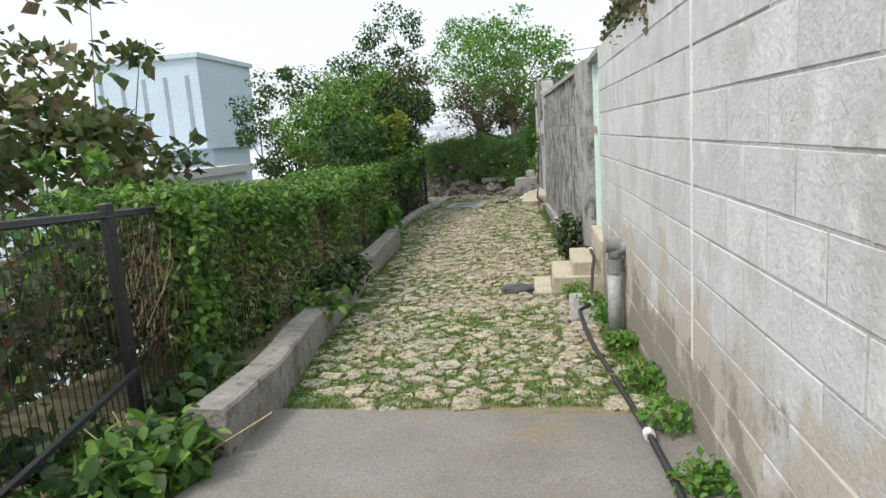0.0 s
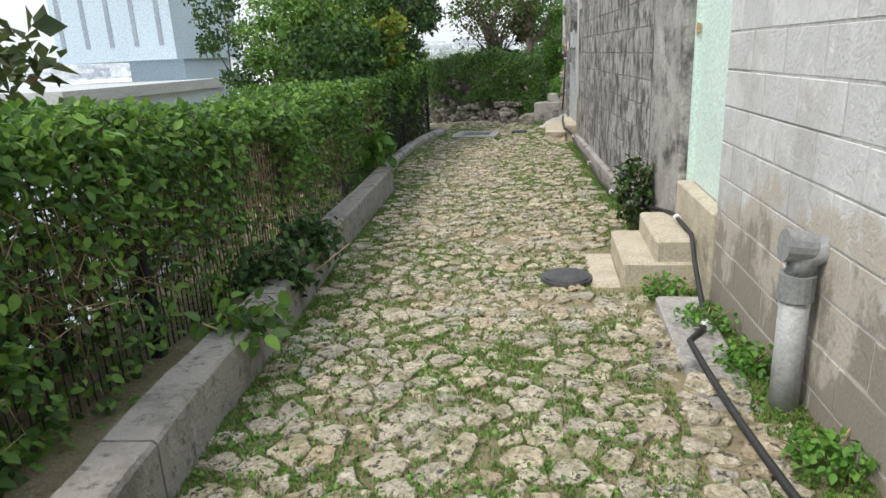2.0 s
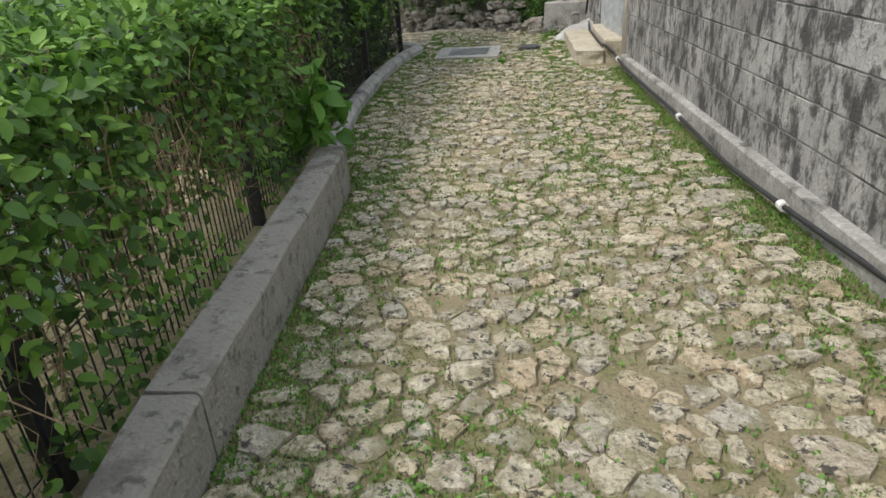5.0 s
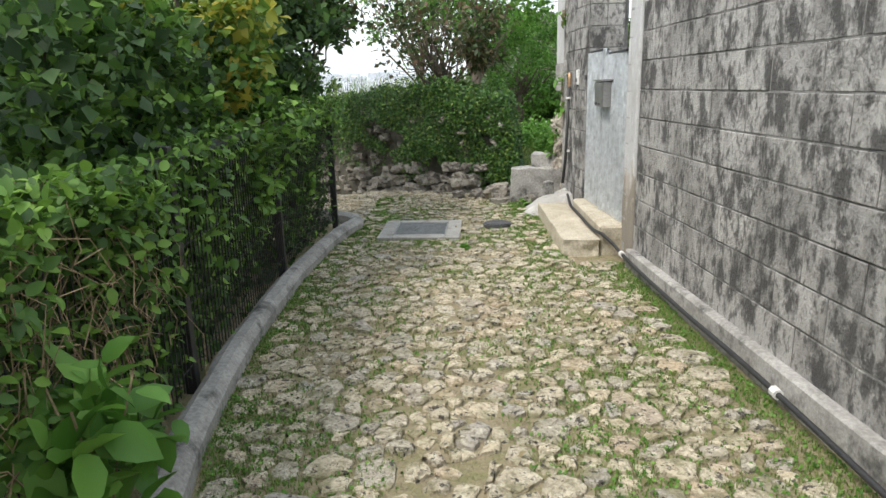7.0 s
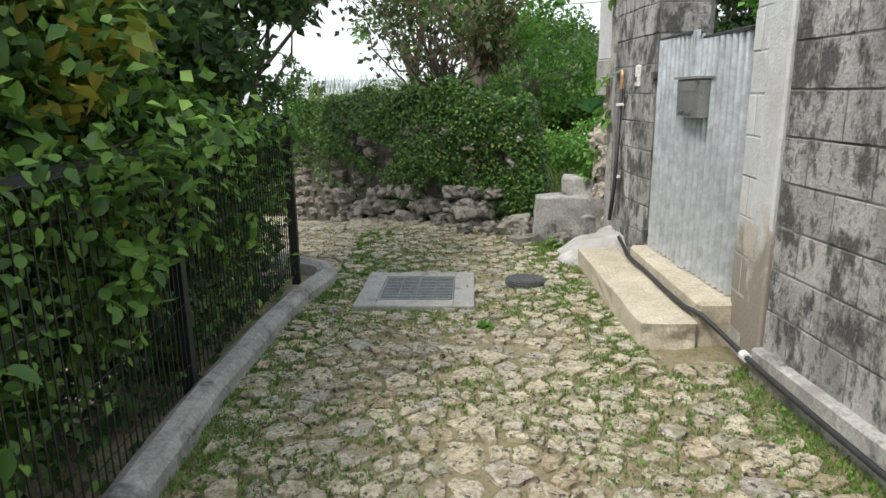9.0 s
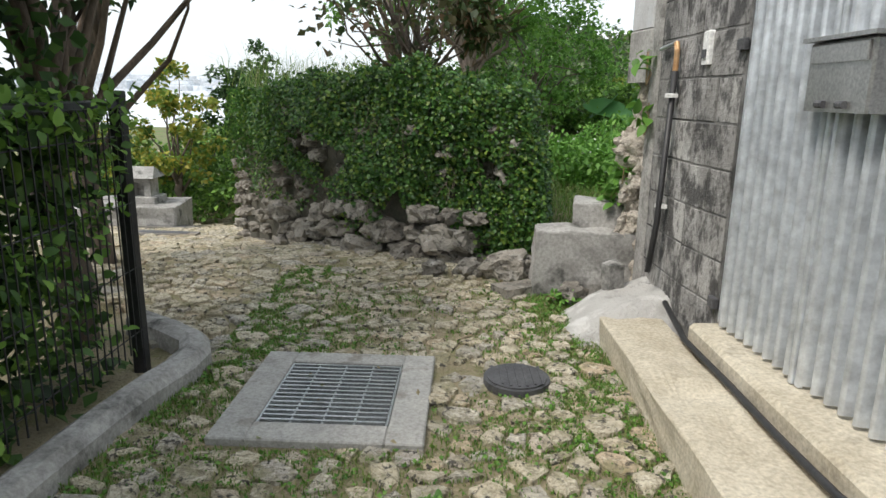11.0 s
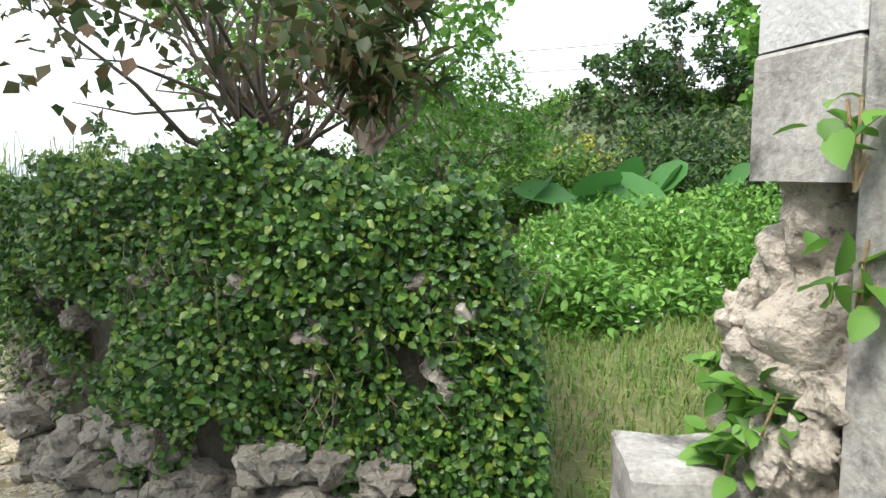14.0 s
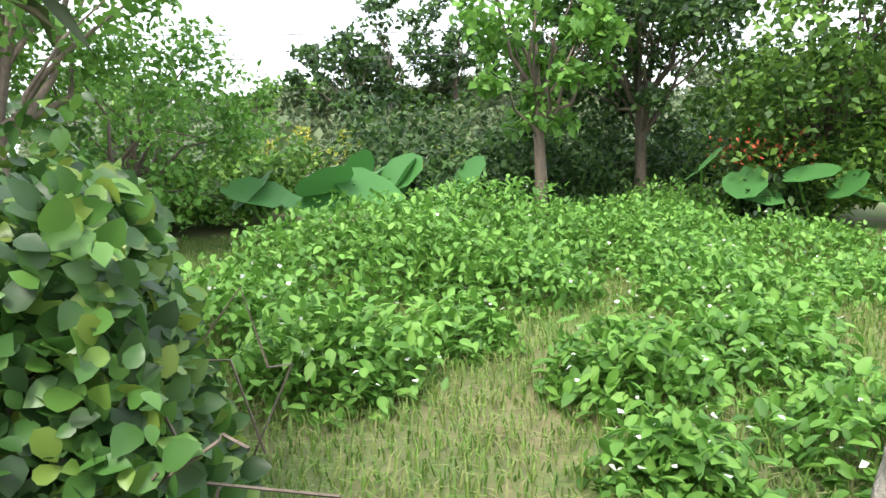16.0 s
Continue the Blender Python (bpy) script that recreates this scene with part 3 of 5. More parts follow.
# ---- kerbs ----
def sweep(name, pts, prof, material, z_of):
    """A profile (across, up) carried along pts in plan."""
    v, f = [], []
    n = len(prof)
    for i, p in enumerate(pts):
        a, c = Vector(pts[max(i - 1, 0)]), Vector(pts[min(i + 1, len(pts) - 1)])
        d = (c - a).normalized()
        s = Vector((-d.y, d.x))
        for u, w in prof:
            wob = 0.008 * noise.noise(Vector((p[0] * 3 + u * 9, p[1] * 3, w * 9)))
            v.append((p[0] + s.x * (u + wob), p[1] + s.y * (u + wob), z_of(p[1]) + w + wob))
    for i in range(len(pts) - 1):
        for j in range(n - 1):
            f.append((i * n + j, (i + 1) * n + j, (i + 1) * n + j + 1, i * n + j + 1))
    f += [tuple(range(n)), tuple((len(pts) - 1) * n + j for j in range(n))[::-1]]
    return mesh_of(name, v, f, material)


def kz(y):
    return path_z(y) + 0.02 * max(0, y - 5) * 0.6


cuts = [1.55, 2.9, 4.4, 6.22, 8.62]
kerb = empty("kerb", "weathered grey concrete kerb along the lane", "kerb", kind="structure")
for a, c in zip(cuts, cuts[1:]):
    pts = [(lerp_line(KERB, y), y) for y in np.linspace(a + 0.006, c - 0.006, 10)]
    part("kerb_stone", sweep("kerb_stone", pts, [(0, -0.3), (0, 0.225), (0.012, 0.24), (0.165, 0.245), (0.18, 0.23), (0.18, -0.3)], M_kerb, kz), kerb)
low = [(lerp_line(KERB_LOW, y), y) for y in np.linspace(8.62, 13.7, 22)] + [(-1.46, 13.95), (-1.46, 14.15), (-1.53, 14.32), (-1.72, 14.48), (-1.98, 14.66)]
part("low_kerb", sweep("low_kerb", low, [(0, -0.2), (0.005, 0.06), (0.04, 0.105), (0.10, 0.11), (0.15, 0.08), (0.17, -0.2)], M_conc, lambda y: 0.0), kerb, "low rounded mortar kerb")

# ---- drain covers ----
gr = empty("drain_grate", "steel bar grate in a pale concrete frame", "grate", at=(-0.80, 13.82, 0.0))
gr.rotation_euler = (0, 0, radians(-2))
b = Build()
b.box(-0.42, -0.27, -0.43, 0.43, -0.05, 0.022, None, 0.006).box(0.27, 0.42, -0.43, 0.43, -0.05, 0.022, None, 0.006)
b.box(-0.2695, 0.2695, -0.43, -0.29, -0.05, 0.022, None, 0.006).box(-0.2695, 0.2695, 0.31, 0.43, -0.05, 0.022, None, 0.006)
part("frame", b.mesh("frame", M_frame), gr)
# no hole below: a shallow black plate paints the pit's darkness
part("pit", Build().box(-0.26, 0.26, -0.28, 0.30, -0.06, -0.002).mesh("pit", M_black), gr)
bar = Build().box(-0.255, 0.255, -0.006, 0.006, -0.001, 0.018).mesh("bar", M_galv)
for i in range(15):
    part("bar", bar, gr, m=pose(0, -0.26 + i * 0.039, 0))
for x in (-0.262, -0.13, 0, 0.13, 0.262):
    part("cross_bar", Build().box(x - 0.004, x + 0.004, -0.28, 0.30, -0.001, 0.014).mesh("cross_bar", M_galv), gr)
for cx0, cy0, s in ((-4.05, 19.6, 0.8), (-5.0, 21.9, 0.8)):
    z = height(cx0, cy0)
    g2 = empty("drain_cover", "flat grey drain cover in a concrete frame", "drain cover", at=(cx0, cy0, z + 0.01))
    g2.rotation_euler = (radians(-8), radians(4), radians(14))
    part("frame", Build().box(-0.42, 0.42, -0.3, 0.3, -0.05, 0.03, None, 0.006).mesh("frame", M_slab), g2)
    part("cover", Build().box(-0.3, 0.3, -0.2, 0.2, 0.03, 0.036).mesh("cover", M_cast), g2)


def manhole(x, y, r):
    ob = empty("manhole_cover", "round black cast-iron cover set in the stones", "manhole", "round covers in the lane", at=(x, y, path_z(y) + 0.018))
    part("rim", Build().tube([(0, 0, -0.03), (0, 0, 0.008)], r, 28).mesh("rim", M_cast), ob)
    part("lid", Build().tube([(0, 0, 0.006), (0, 0, 0.016)], r * 0.9, 28).mesh("lid", M_cast), ob)
    b = Build()
    for i in range(7):
        x0 = (i - 3) * r * 0.24
        h = math.sqrt(max(0.01, (r * 0.8) ** 2 - x0 * x0))
        b.box(x0 - 0.006, x0 + 0.006, -h, h, 0.016, 0.021)
    part("ribs", b.mesh("ribs", M_cast), ob)


manhole(0.645, 5.49, 0.17)
manhole(0.02, 13.99, 0.155)

# ---- door steps, slabs, pipes ----
st = empty("doorstep", "beige cast concrete steps under the mint door", "steps")
part("lower_step", Build().box(1.0, 1.46, 5.40, 6.20, -0.1, 0.165, None, 0.015).mesh("lower_step", M_beige), st)
part("upper_step", Build().box(1.20, 1.46, 5.42, 6.18, 0.166, 0.31, None, 0.015).mesh("upper_step", M_beige), st)
part("apron", Build().box(0.80, 1.0, 5.36, 6.05, -0.1, 0.03, None, 0.02).mesh("apron", M_beige), st)
tagged(new("drain_slab", Build().box(1.05, 1.30, 3.2, 5.0, -0.1, 0.075, pose(0.0, 0, 0.03, 0, 0, -1), 0.015).mesh("drain_slab", M_conc)), "grey concrete strip beside the wall", "slab")
dp = empty("drainpipe", "grey plastic drainpipe bending into the wall", "pipe")
part("downpipe", Build().tube([(1.430, 3.76, 0.05), (1.430, 3.76, 0.60)], 0.054, 16).mesh("downpipe", M_pvc, True), dp)
part("collar", Build().tube([(1.430, 3.76, 0.56), (1.430, 3.76, 0.66)], 0.064, 16).mesh("collar", M_pvcd), dp, "darker grey collar")
part("elbow", Build().tube([(1.430, 3.76, 0.64), (1.435, 3.76, 0.70), (1.470, 3.76, 0.745), (1.540, 3.76, 0.76), (1.630, 3.76, 0.76)], 0.056, 16).mesh("elbow", M_pvcd, True), dp, "darker grey elbow")
part("mouth", Build().tube([(1.470, 3.76, 0.76), (1.370, 3.76, 0.77)], [0.056, 0.062], 16).mesh("mouth", M_pvcd), dp)
for (y0, z0, s) in ((3.74, 0.68, 1.0), (2.35, 0.66, 0.8)):
    me = rock_mesh("mortar_patch", y0, 0.3, 2, M_white)
    ob = new("mortar_patch", me)
    ob.matrix_basis = Matrix.LocRotScale((lerp_line(WALL, y0) + 0.02, y0, z0), None, (0.025, 0.13 * s, 0.24 * s))
    tagged(ob, "rough pale mortar patch on the white wall", "patch", "mortar patches")

hose = empty("hose", "black water hose with white clips lying along the wall", "hose")
hp = []
for y in np.linspace(-1.0, 12.6, 90):
    if y < 4.4:
        x, z = lerp_line(WALL, y) - 0.27 + 0.05 * math.sin(y * 1.3), path_z(y) + 0.035
    elif y < 6.1:
        k = (y - 4.4) / 1.0
        x, z = lerp_line(WALL, y) - 0.20 + 0.14 * min(1, k), path_z(y) + 0.03 + 0.30 * max(0, min(1, k))
    elif y < 7.0:
        x, z = lerp_line(WALL, y) - 0.08, 0.33 - 0.17 * (y - 6.1)
    else:
        x, z = lerp_line(WALL, y) - 0.06 - 0.02 * math.sin(y * 1.7), 0.17 - 0.012 * max(0, 9 - abs(y - 9))
    hp.append((x, y, max(z, path_z(y) + 0.02)))
hp += [(0.87, 12.66, 0.19), (0.835, 12.85, 0.182), (0.83, 13.2, 0.18), (0.835, 13.6, 0.18), (0.83, 14.1, 0.182), (0.86, 14.5, 0.24)]
part("tube", Build().tube(hp, 0.015, 8).mesh("tube", M_hose, True), hose)
for y in (1.8, 4.45, 5.9, 8.09, 9.9, 12.34):
    q = min(hp, key=lambda p: abs(p[1] - y))
    part("clip", Build().tube([(q[0], q[1] - 0.025, q[2]), (q[0], q[1] + 0.025, q[2])], 0.026, 8).mesh("clip", M_whitep), hose, "white plastic clip")

wp = empty("water_pipe", "black standpipe with brass elbow on the block wall", "pipe")
part("riser", Build().tube([(0.845, 14.79, 0.33), (0.875, 14.80, 0.62), (0.905, 14.82, 1.45)], 0.017, 10).mesh("riser", M_hose, True), wp)
part("brass_joint", Build().tube([(0.905, 14.82, 1.45), (0.905, 14.82, 1.56), (0.905, 14.84, 1.60)], 0.015, 10).mesh("brass_joint", M_brass), wp, "brass joint")
part("tap_arm", Build().tube([(0.905, 14.83, 1.60), (0.90, 15.08, 1.58)], 0.011, 10).mesh("tap_arm", M_galv), wp, "galvanised arm")
for z in (0.70, 1.31):
    part("clip", Build().box(0.868, 0.925, 14.79, 14.845, z, z + 0.022, None, 0.004).mesh("clip", M_whitep), wp, "white plastic clip")
bx = empty("switch_box", "white plastic switch box on the block pier", "switch")
part("case", Build().box(0.925, 0.96, 14.44, 14.52, 1.47, 1.63, None, 0.008).mesh("case", M_whitep), bx)
part("button", Build().box(0.916, 0.926, 14.46, 14.50, 1.50, 1.54).mesh("button", M_cast), bx)

# ---- fallen blocks at the yard's mouth ----


def rough_block(name, label, x0, x1, y0, y1, z0, z1, material, turn=0, top=0.02, cuts=5):
    bm = bmesh.new()
    bmesh.ops.create_cube(bm, size=1)
    bmesh.ops.bevel(bm, geom=bm.edges[:], offset=0.018, segments=1, affect="EDGES")
    bmesh.ops.subdivide_edges(bm, edges=bm.edges[:], cuts=cuts, use_grid_fill=True)
    for v in bm.verts:
        v.co = Vector((v.co.x * (x1 - x0), v.co.y * (y1 - y0), v.co.z * (z1 - z0)))
        o = Vector((x0, y0, 0)) * 5
        v.co += v.co.normalized() * top * (noise.noise(v.co * 6 + o) + 0.5 * noise.noise(v.co * 15 + o))
        v.co.z += 0.3 * top * noise.noise(v.co * 4 + o)
    me = bpy.data.meshes.new(name)
    bm.to_mesh(me)
    bm.free()
    me.materials.append(material)
    ob = new(name, me)
    ob.matrix_basis = pose((x0 + x1) / 2, (y0 + y1) / 2, (z0 + z1) / 2, 0, 0, turn)
    return tagged(ob, label, "block")


tagged(rough_block("gate_step", "", 0.52, 0.855, 12.66, 14.50, -0.15, 0.15, M_beige, 0, 0.035, 13), "weathered beige concrete step before the gate", "step", kind="structure")
rough_block("concrete_block", "broken grey concrete step at the yard opening", 0.29, 0.97, 15.36, 15.66, -0.1, 0.44, M_conc, -4, 0.03)
rough_block("concrete_block", "chipped upper concrete step against the wall", 0.58, 1.12, 15.52, 15.84, 0.1, 0.60, M_conc, -14, 0.025)
v, f = [], []
for i in range(25):
    for j in range(25):
        u, w = i / 24, j / 24
        x, y = 0.30 + 0.68 * u + 0.10 * w * (1 - u), 14.42 + 0.80 * w
        edge = min(1, 3.2 * u) * min(1, 3.5 * w, 5 * (1 - w))
        v.append((x, y, -0.03 + edge * (0.09 + 0.17 * u) + 0.035 * noise.noise(Vector((x * 5, y * 5, 1))) + 0.012 * noise.noise(Vector((x * 17, y * 17, 1)))))
f = [(i * 25 + j, (i + 1) * 25 + j, (i + 1) * 25 + j + 1, i * 25 + j + 1) for i in range(24) for j in range(24)]
M_smear = layered("smeared_mortar", [(0.44, 0.43, 0.41), (0.46, 0.45, 0.43)], [((0.30, 0.29, 0.27), 4, 0.48, 0.6, 0.8, 1), ((0.62, 0.61, 0.59), 5, 0.56, 0.66, 0.8, 1), ((0.10, 0.10, 0.09), 7, 0.6, 0.7, 0.8, 1)], 0.8)
tagged(new("mortar_lump", mesh_of("mortar_lump", v, f, M_smear, True)), "smeared pale mortar apron at the pier's foot", "mortar")
rough_block("pipe_stub", "grey concrete stub beside the step", 0.66, 0.76, 14.98, 15.08, 0.0, 0.31, M_conc, 20, 0.02)
rough_block("flat_stone", "flat stone slab lying by the mound", 0.02, 0.34, 15.35, 15.55, -0.03, 0.05, M_rock, 30, 0.03)
# ruined coral masonry below the overhang
ru = empty("ruined_masonry", "broken coral-stone masonry below the wall end", "rubble")
v, f = [], []
NZ, NA = 64, 84
for i in range(NZ):
    z = 0.12 + 1.28 * i / (NZ - 1)
    low = 1.4 - z
    for j in range(NA):
        a = 2 * math.pi * j / NA
        d = Vector((math.cos(a), math.sin(a), 0))
        q = Vector((1.06 + (0.13 + 0.07 * low) * d.x, 15.56 + (0.15 + 0.17 * low) * d.y, z))
        cell = noise.voronoi(q * 6.5)[0]
        bump = 0.09 * (0.45 - cell[0]) + 0.05 * min(0.5, cell[1] - cell[0]) + 0.09 * noise.noise(q * 3.1) + 0.035 * noise.noise(q * 9) + 0.018 * noise.noise(q * 24)
        v.append(tuple(q + d * bump + Vector((0, 0, 0.4 * bump if 0 < i < NZ - 1 else 0))))
f = [(i * NA + j, i * NA + (j + 1) % NA, (i + 1) * NA + (j + 1) % NA, (i + 1) * NA + j) for i in range(NZ - 1) for j in range(NA)]
f.append(tuple((NZ - 1) * NA + j for j in range(NA)))
part("core", mesh_of("core", v, f, M_ruin), ru)
rr = [rock_mesh("coral_lump", i + 3, 0.4, 4, M_ruin) for i in range(3)]
for i in range(12):
    z = rng.uniform(0.3, 1.2)
    low = 1.4 - z
    a = rng.uniform(2.4, 5.2)
    k = rng.uniform(0.05, 0.10)
    part("coral_lump", rr[i % 3], ru, m=Matrix.LocRotScale((1.06 + (0.13 + 0.07 * low) * math.cos(a), 15.56 + (0.15 + 0.17 * low) * math.sin(a), z), Euler(rng.uniform(0, 6, 3)), (k, k * 1.2, k * 0.8)))

# ---- rock mound ----
RING = [(-3.2, 20.2), (-2.75, 19.2), (-2.1, 18.1), (-1.4, 17.25), (-0.8, 16.65), (-0.2, 16.32), (0.26, 16.2), (0.34, 16.5), (0.36, 17.6), (0.2, 19.0), (-0.6, 20.6), (-2.2, 21.2)]
v, f = [], []
cxm, cym = -1.0, 18.5
fine = []
for i in range(len(RING)):
    a, c = RING[i], RING[(i + 1) % len(RING)]
    fine += [(a[0] + (c[0] - a[0]) * k / 4, a[1] + (c[1] - a[1]) * k / 4) for k in range(4)]
LV = [(-1.4, 1.0), (0.0, 0.99), (0.4, 0.985), (0.8, 0.965), (1.10, 0.94), (1.26, 0.84), (1.32, 0.6), (1.34, 0.0)]
for z, s in LV:
    for x, y in fine:
        p = Vector((cxm + (x - cxm) * s, cym + (y - cym) * s, z))
        v.append(tuple(p + Vector((x - cxm, y - cym, 0)).normalized() * 0.10 * noise.noise(p * 2.3)))
n = len(fine)
for j in range(len(LV) - 1):
    f += [(j * n + i, j * n + (i + 1) % n, (j + 1) * n + (i + 1) % n, (j + 1) * n + i) for i in range(n)]
mound = empty("rock_mound", "overgrown dry-stone mound of coral rock", "mound")
part("earth", mesh_of("earth", v, f, M_core, True), mound)
rks = [rock_mesh("rock", i, 0.35, 3) for i in range(6)]
for i in range(len(fine)):
    a, c = Vector(fine[i]), Vector(fine[(i + 1) % n])
    if a.y > 20.3 or a.y > 18 and a.x > -1:
        continue
    o = (a - Vector((cxm, cym))).normalized()
    zb = height(a.x, a.y)
    for z in np.arange(zb + 0.02, 1.15, 0.17):
        big = z < zb + 0.4 and -2.0 < a.x < -0.2
        if z > 0.45 and rng.uniform() < (0.1 if a.x < -1.5 else 0.55):
            continue
        if rng.uniform() < 0.22:
            continue
        s = rng.uniform(0.09, 0.18) if big else rng.uniform(0.07, 0.12)
        p = a.lerp(c, rng.uniform(0, 1)) + o * (rng.uniform(-0.04, 0.04) + (0.10 if big else 0) - 0.04 * z)
        part("rock", rks[int(rng.integers(6))], mound, m=Matrix.LocRotScale((p.x, p.y, z), Euler((0, 0, rng.uniform(0, 6))), (s * rng.uniform(0.9, 1.3), s, s * rng.uniform(0.6, 0.85))))
for x, y, s in ((0.12, 15.8, 0.15), (0.30, 15.85, 0.12), (-0.15, 15.85, 0.10), (-0.4, 15.85, 0.08), (0.12, 15.7, 0.07), (0.5, 15.25, 0.1)):
    ob = new("rock", rks[int(s * 100) % 6])
    ob.matrix_basis = Matrix.LocRotScale((x, y, s * 0.5), Euler((0, 0, s * 40)), (s * 1.2, s, s * 0.8))
    tagged(ob, "pale pitted coral rock lying by the mound", "rock", "loose rocks")
# creeper over the mound
Pm, Om = [], []
wts = np.concatenate([rng.integers(0, n, 20000), rng.integers(0, n * 8 // 12, 66000)])
for i in wts:
    a, c = fine[i], fine[(i + 1) % n]
    k = rng.uniform()
    x, y = a[0] + (c[0] - a[0]) * k, a[1] + (c[1] - a[1]) * k
    lo = np.interp(x, [-2.6, -1.9, -0.6, 0.0, 0.4], [0.75, 0.55, 0.42, 0.12, 0.05])
    z = rng.uniform(lo - 0.4, np.interp(x, [-2.8, -1.2, -0.3, 0.35], [1.30, 1.5, 1.52, 1.38]) + 0.18 * noise.noise(Vector((x * 2.5, y * 2.5, 9))))
    if z < lo and rng.uniform() < 0.75 or noise.noise(Vector((x * 2.2, y * 2.2, z * 2.2))) < (-0.15 if x < -1.2 and z < 1.0 else -0.32 if z < 0.9 else -0.7):
        continue
    d = Vector((x - cxm, y - cym)).normalized()
    off = rng.uniform(-0.02, 0.17) + 0.20 * noise.noise(Vector((x * 1.7, y * 1.7, z * 1.7))) - 0.08 * max(0, z - 0.9)
    Pm.append((x + d.x * off, y + d.y * off, z))
    Om.append((d.x, d.y, 0.2))
part("creeper", leaves("creeper", Pm, 0.034, L_creep, 0.3, 0.7, True, np.array(Om)), mound, "small-leaved green creeper")
top = [(cxm + (x - cxm) * s, cym + (y - cym) * s, 1.36 + rng.uniform(0, 0.16) + 0.3 * noise.noise(Vector((x * 1.5, y * 1.5, s * 3))) - 0.12 * s) for s in np.sqrt(rng.uniform(0, 1, 150)) for x, y in [fine[k] for k in rng.integers(0, n, 60)]]
part("top_growth", leaves("top_growth", top, 0.045, L_creep, 0.5, 0.65, True), mound)
tw = Build()
for i in range(420):
    k = int(rng.integers(n))
    a = fine[k]
    d = Vector((a[0] - cxm, a[1] - cym)).normalized()
    z = rng.uniform(0.2, 1.2)
    p = Vector((a[0] + d.x * 0.1, a[1] + d.y * 0.1, z))
    pts = [p]
    for j in range(4):
        p = p + Vector((rng.normal() * 0.05, rng.normal() * 0.05, rng.normal() * 0.07 - 0.03))
        pts.append(p)
    tw.tube(pts, 0.0022, 3, False)
part("twig_tangle", tw.mesh("twig_tangle", M_bark), mound)["kind"] = "stuff"
gp = [(rng.uniform(-2.6, -1.0), rng.uniform(17.9, 19.5), 1.35) for _ in range(420)]
tagged(new("tall_grass", blades("tall_grass", gp, 0.40, L_grass, 0.003, 1.5)), "tall straw-green grass on the mound", "grass", kind="stuff")

# ---- fence ----
fence = empty("fence", "black steel mesh fence overgrown with vines", "fence")
fy = [-1.4, 0.45, 2.1, 4.1, 6.1, 8.1, 10.1, 12.1, 14.07]
for i, y in enumerate(fy):
    x, z = lerp_line(FENCE, y), kz(y)
    part("post", Build().box(x - 0.03, x + 0.03, y - 0.03, y + 0.03, -0.4, z + 1.19, None, 0.006).mesh("post", M_black), fence)
for a, c in zip(fy, fy[1:]):
    xa, xc = lerp_line(FENCE, a), lerp_line(FENCE, c)
    b = Build()
    m = int((c - a) / 0.05)
    for j in range(1, m):
        k = j / m
        x, y = xa + (xc - xa) * k + 0.035, a + (c - a) * k
        z = kz(y)
        b.tube([(x, y, z + 0.02), (x, y, z + 1.10), (x - 0.03, y, z + 1.15), (x - 0.06, y, z + 1.10)], 0.0034, 4, False)
    part("wire_mesh", b.mesh("wire_mesh", M_black), fence)["kind"] = "stuff"
    for hz0 in (0.1, 0.4, 0.7, 1.0, 1.12):
        b = Build().tube([(xa + 0.03, a, kz(a) + hz0), (xc + 0.03, c, kz(c) + hz0)], 0.0035, 4)
        part("cross_wire", b.mesh("cross_wire", M_black), fence)
    part("top_roll", Build().tube([(xa + 0.0, a, kz(a) + 1.13), (xc, c, kz(c) + 1.13)], 0.022, 6).mesh("top_roll", M_black), fence)
x, y = -1.3, 0.6
part("brace", Build().tube([(-1.15, 0.5, 0.32), (-1.28, 2.05, 0.50)], 0.022, 6).mesh("brace", M_black), fence)

# ---- hedge ----
P, O = [], []
for _ in range(64000):
    y = rng.uniform(2.5, 14.0) if rng.uniform() < 0.4 else rng.uniform(2.5, 9.5)
    face = rng.uniform()
    fx = lerp_line(FENCE, y)
    bulge = 0.16 * noise.noise(Vector((0, y * 1.1, 3))) + 0.10
    ztop = kz(y) + 1.12 + 0.16 * noise.noise(Vector((5, y * 0.9, 0)))
    if face < 0.3:
        x, z = fx - rng.uniform(-0.2, 0.75), ztop + rng.uniform(-0.08, 0.10)
        o = (0.1, 0, 1)
    else:
        z = kz(y) + rng.uniform(0.0, 1.15)
        hgt = (z - kz(y)) / 1.1
        dens = 0.15 + 1.0 * max(0, hgt - 0.42) + (0.5 if y < 3.2 else 0) + (0.4 if y > 8.8 else 0)
        if rng.uniform() > dens or noise.noise(Vector((1, y * 1.6, z * 1.9))) < -0.22:
            continue
        x = fx + bulge * (0.4 + 0.8 * hgt) + rng.uniform(-0.12, 0.14) - (0.16 if y > 8.8 else 0)
        o = (0.9, 0, 0.4)
    P.append((x, y, z))
    O.append(o)
hedge = empty("hedge", "vine hedge grown over the mesh fence", "hedge")
part("foliage", leaves("foliage", P, 0.05, L_hedge, 0.4, 0.6, True, np.array(O)), hedge)
P = [(lerp_line(FENCE, y) - rng.uniform(0.1, 0.9), y, kz(y) + rng.uniform(0.0, 1.0) ** 0.6 * 1.15) for y in np.concatenate([rng.uniform(2.2, 14.0, 9000), rng.uniform(-2.0, 2.2, 700)])]
part("inner_foliage", leaves("inner_foliage", P, 0.065, L_hedge, 0.4, 0.55), hedge)
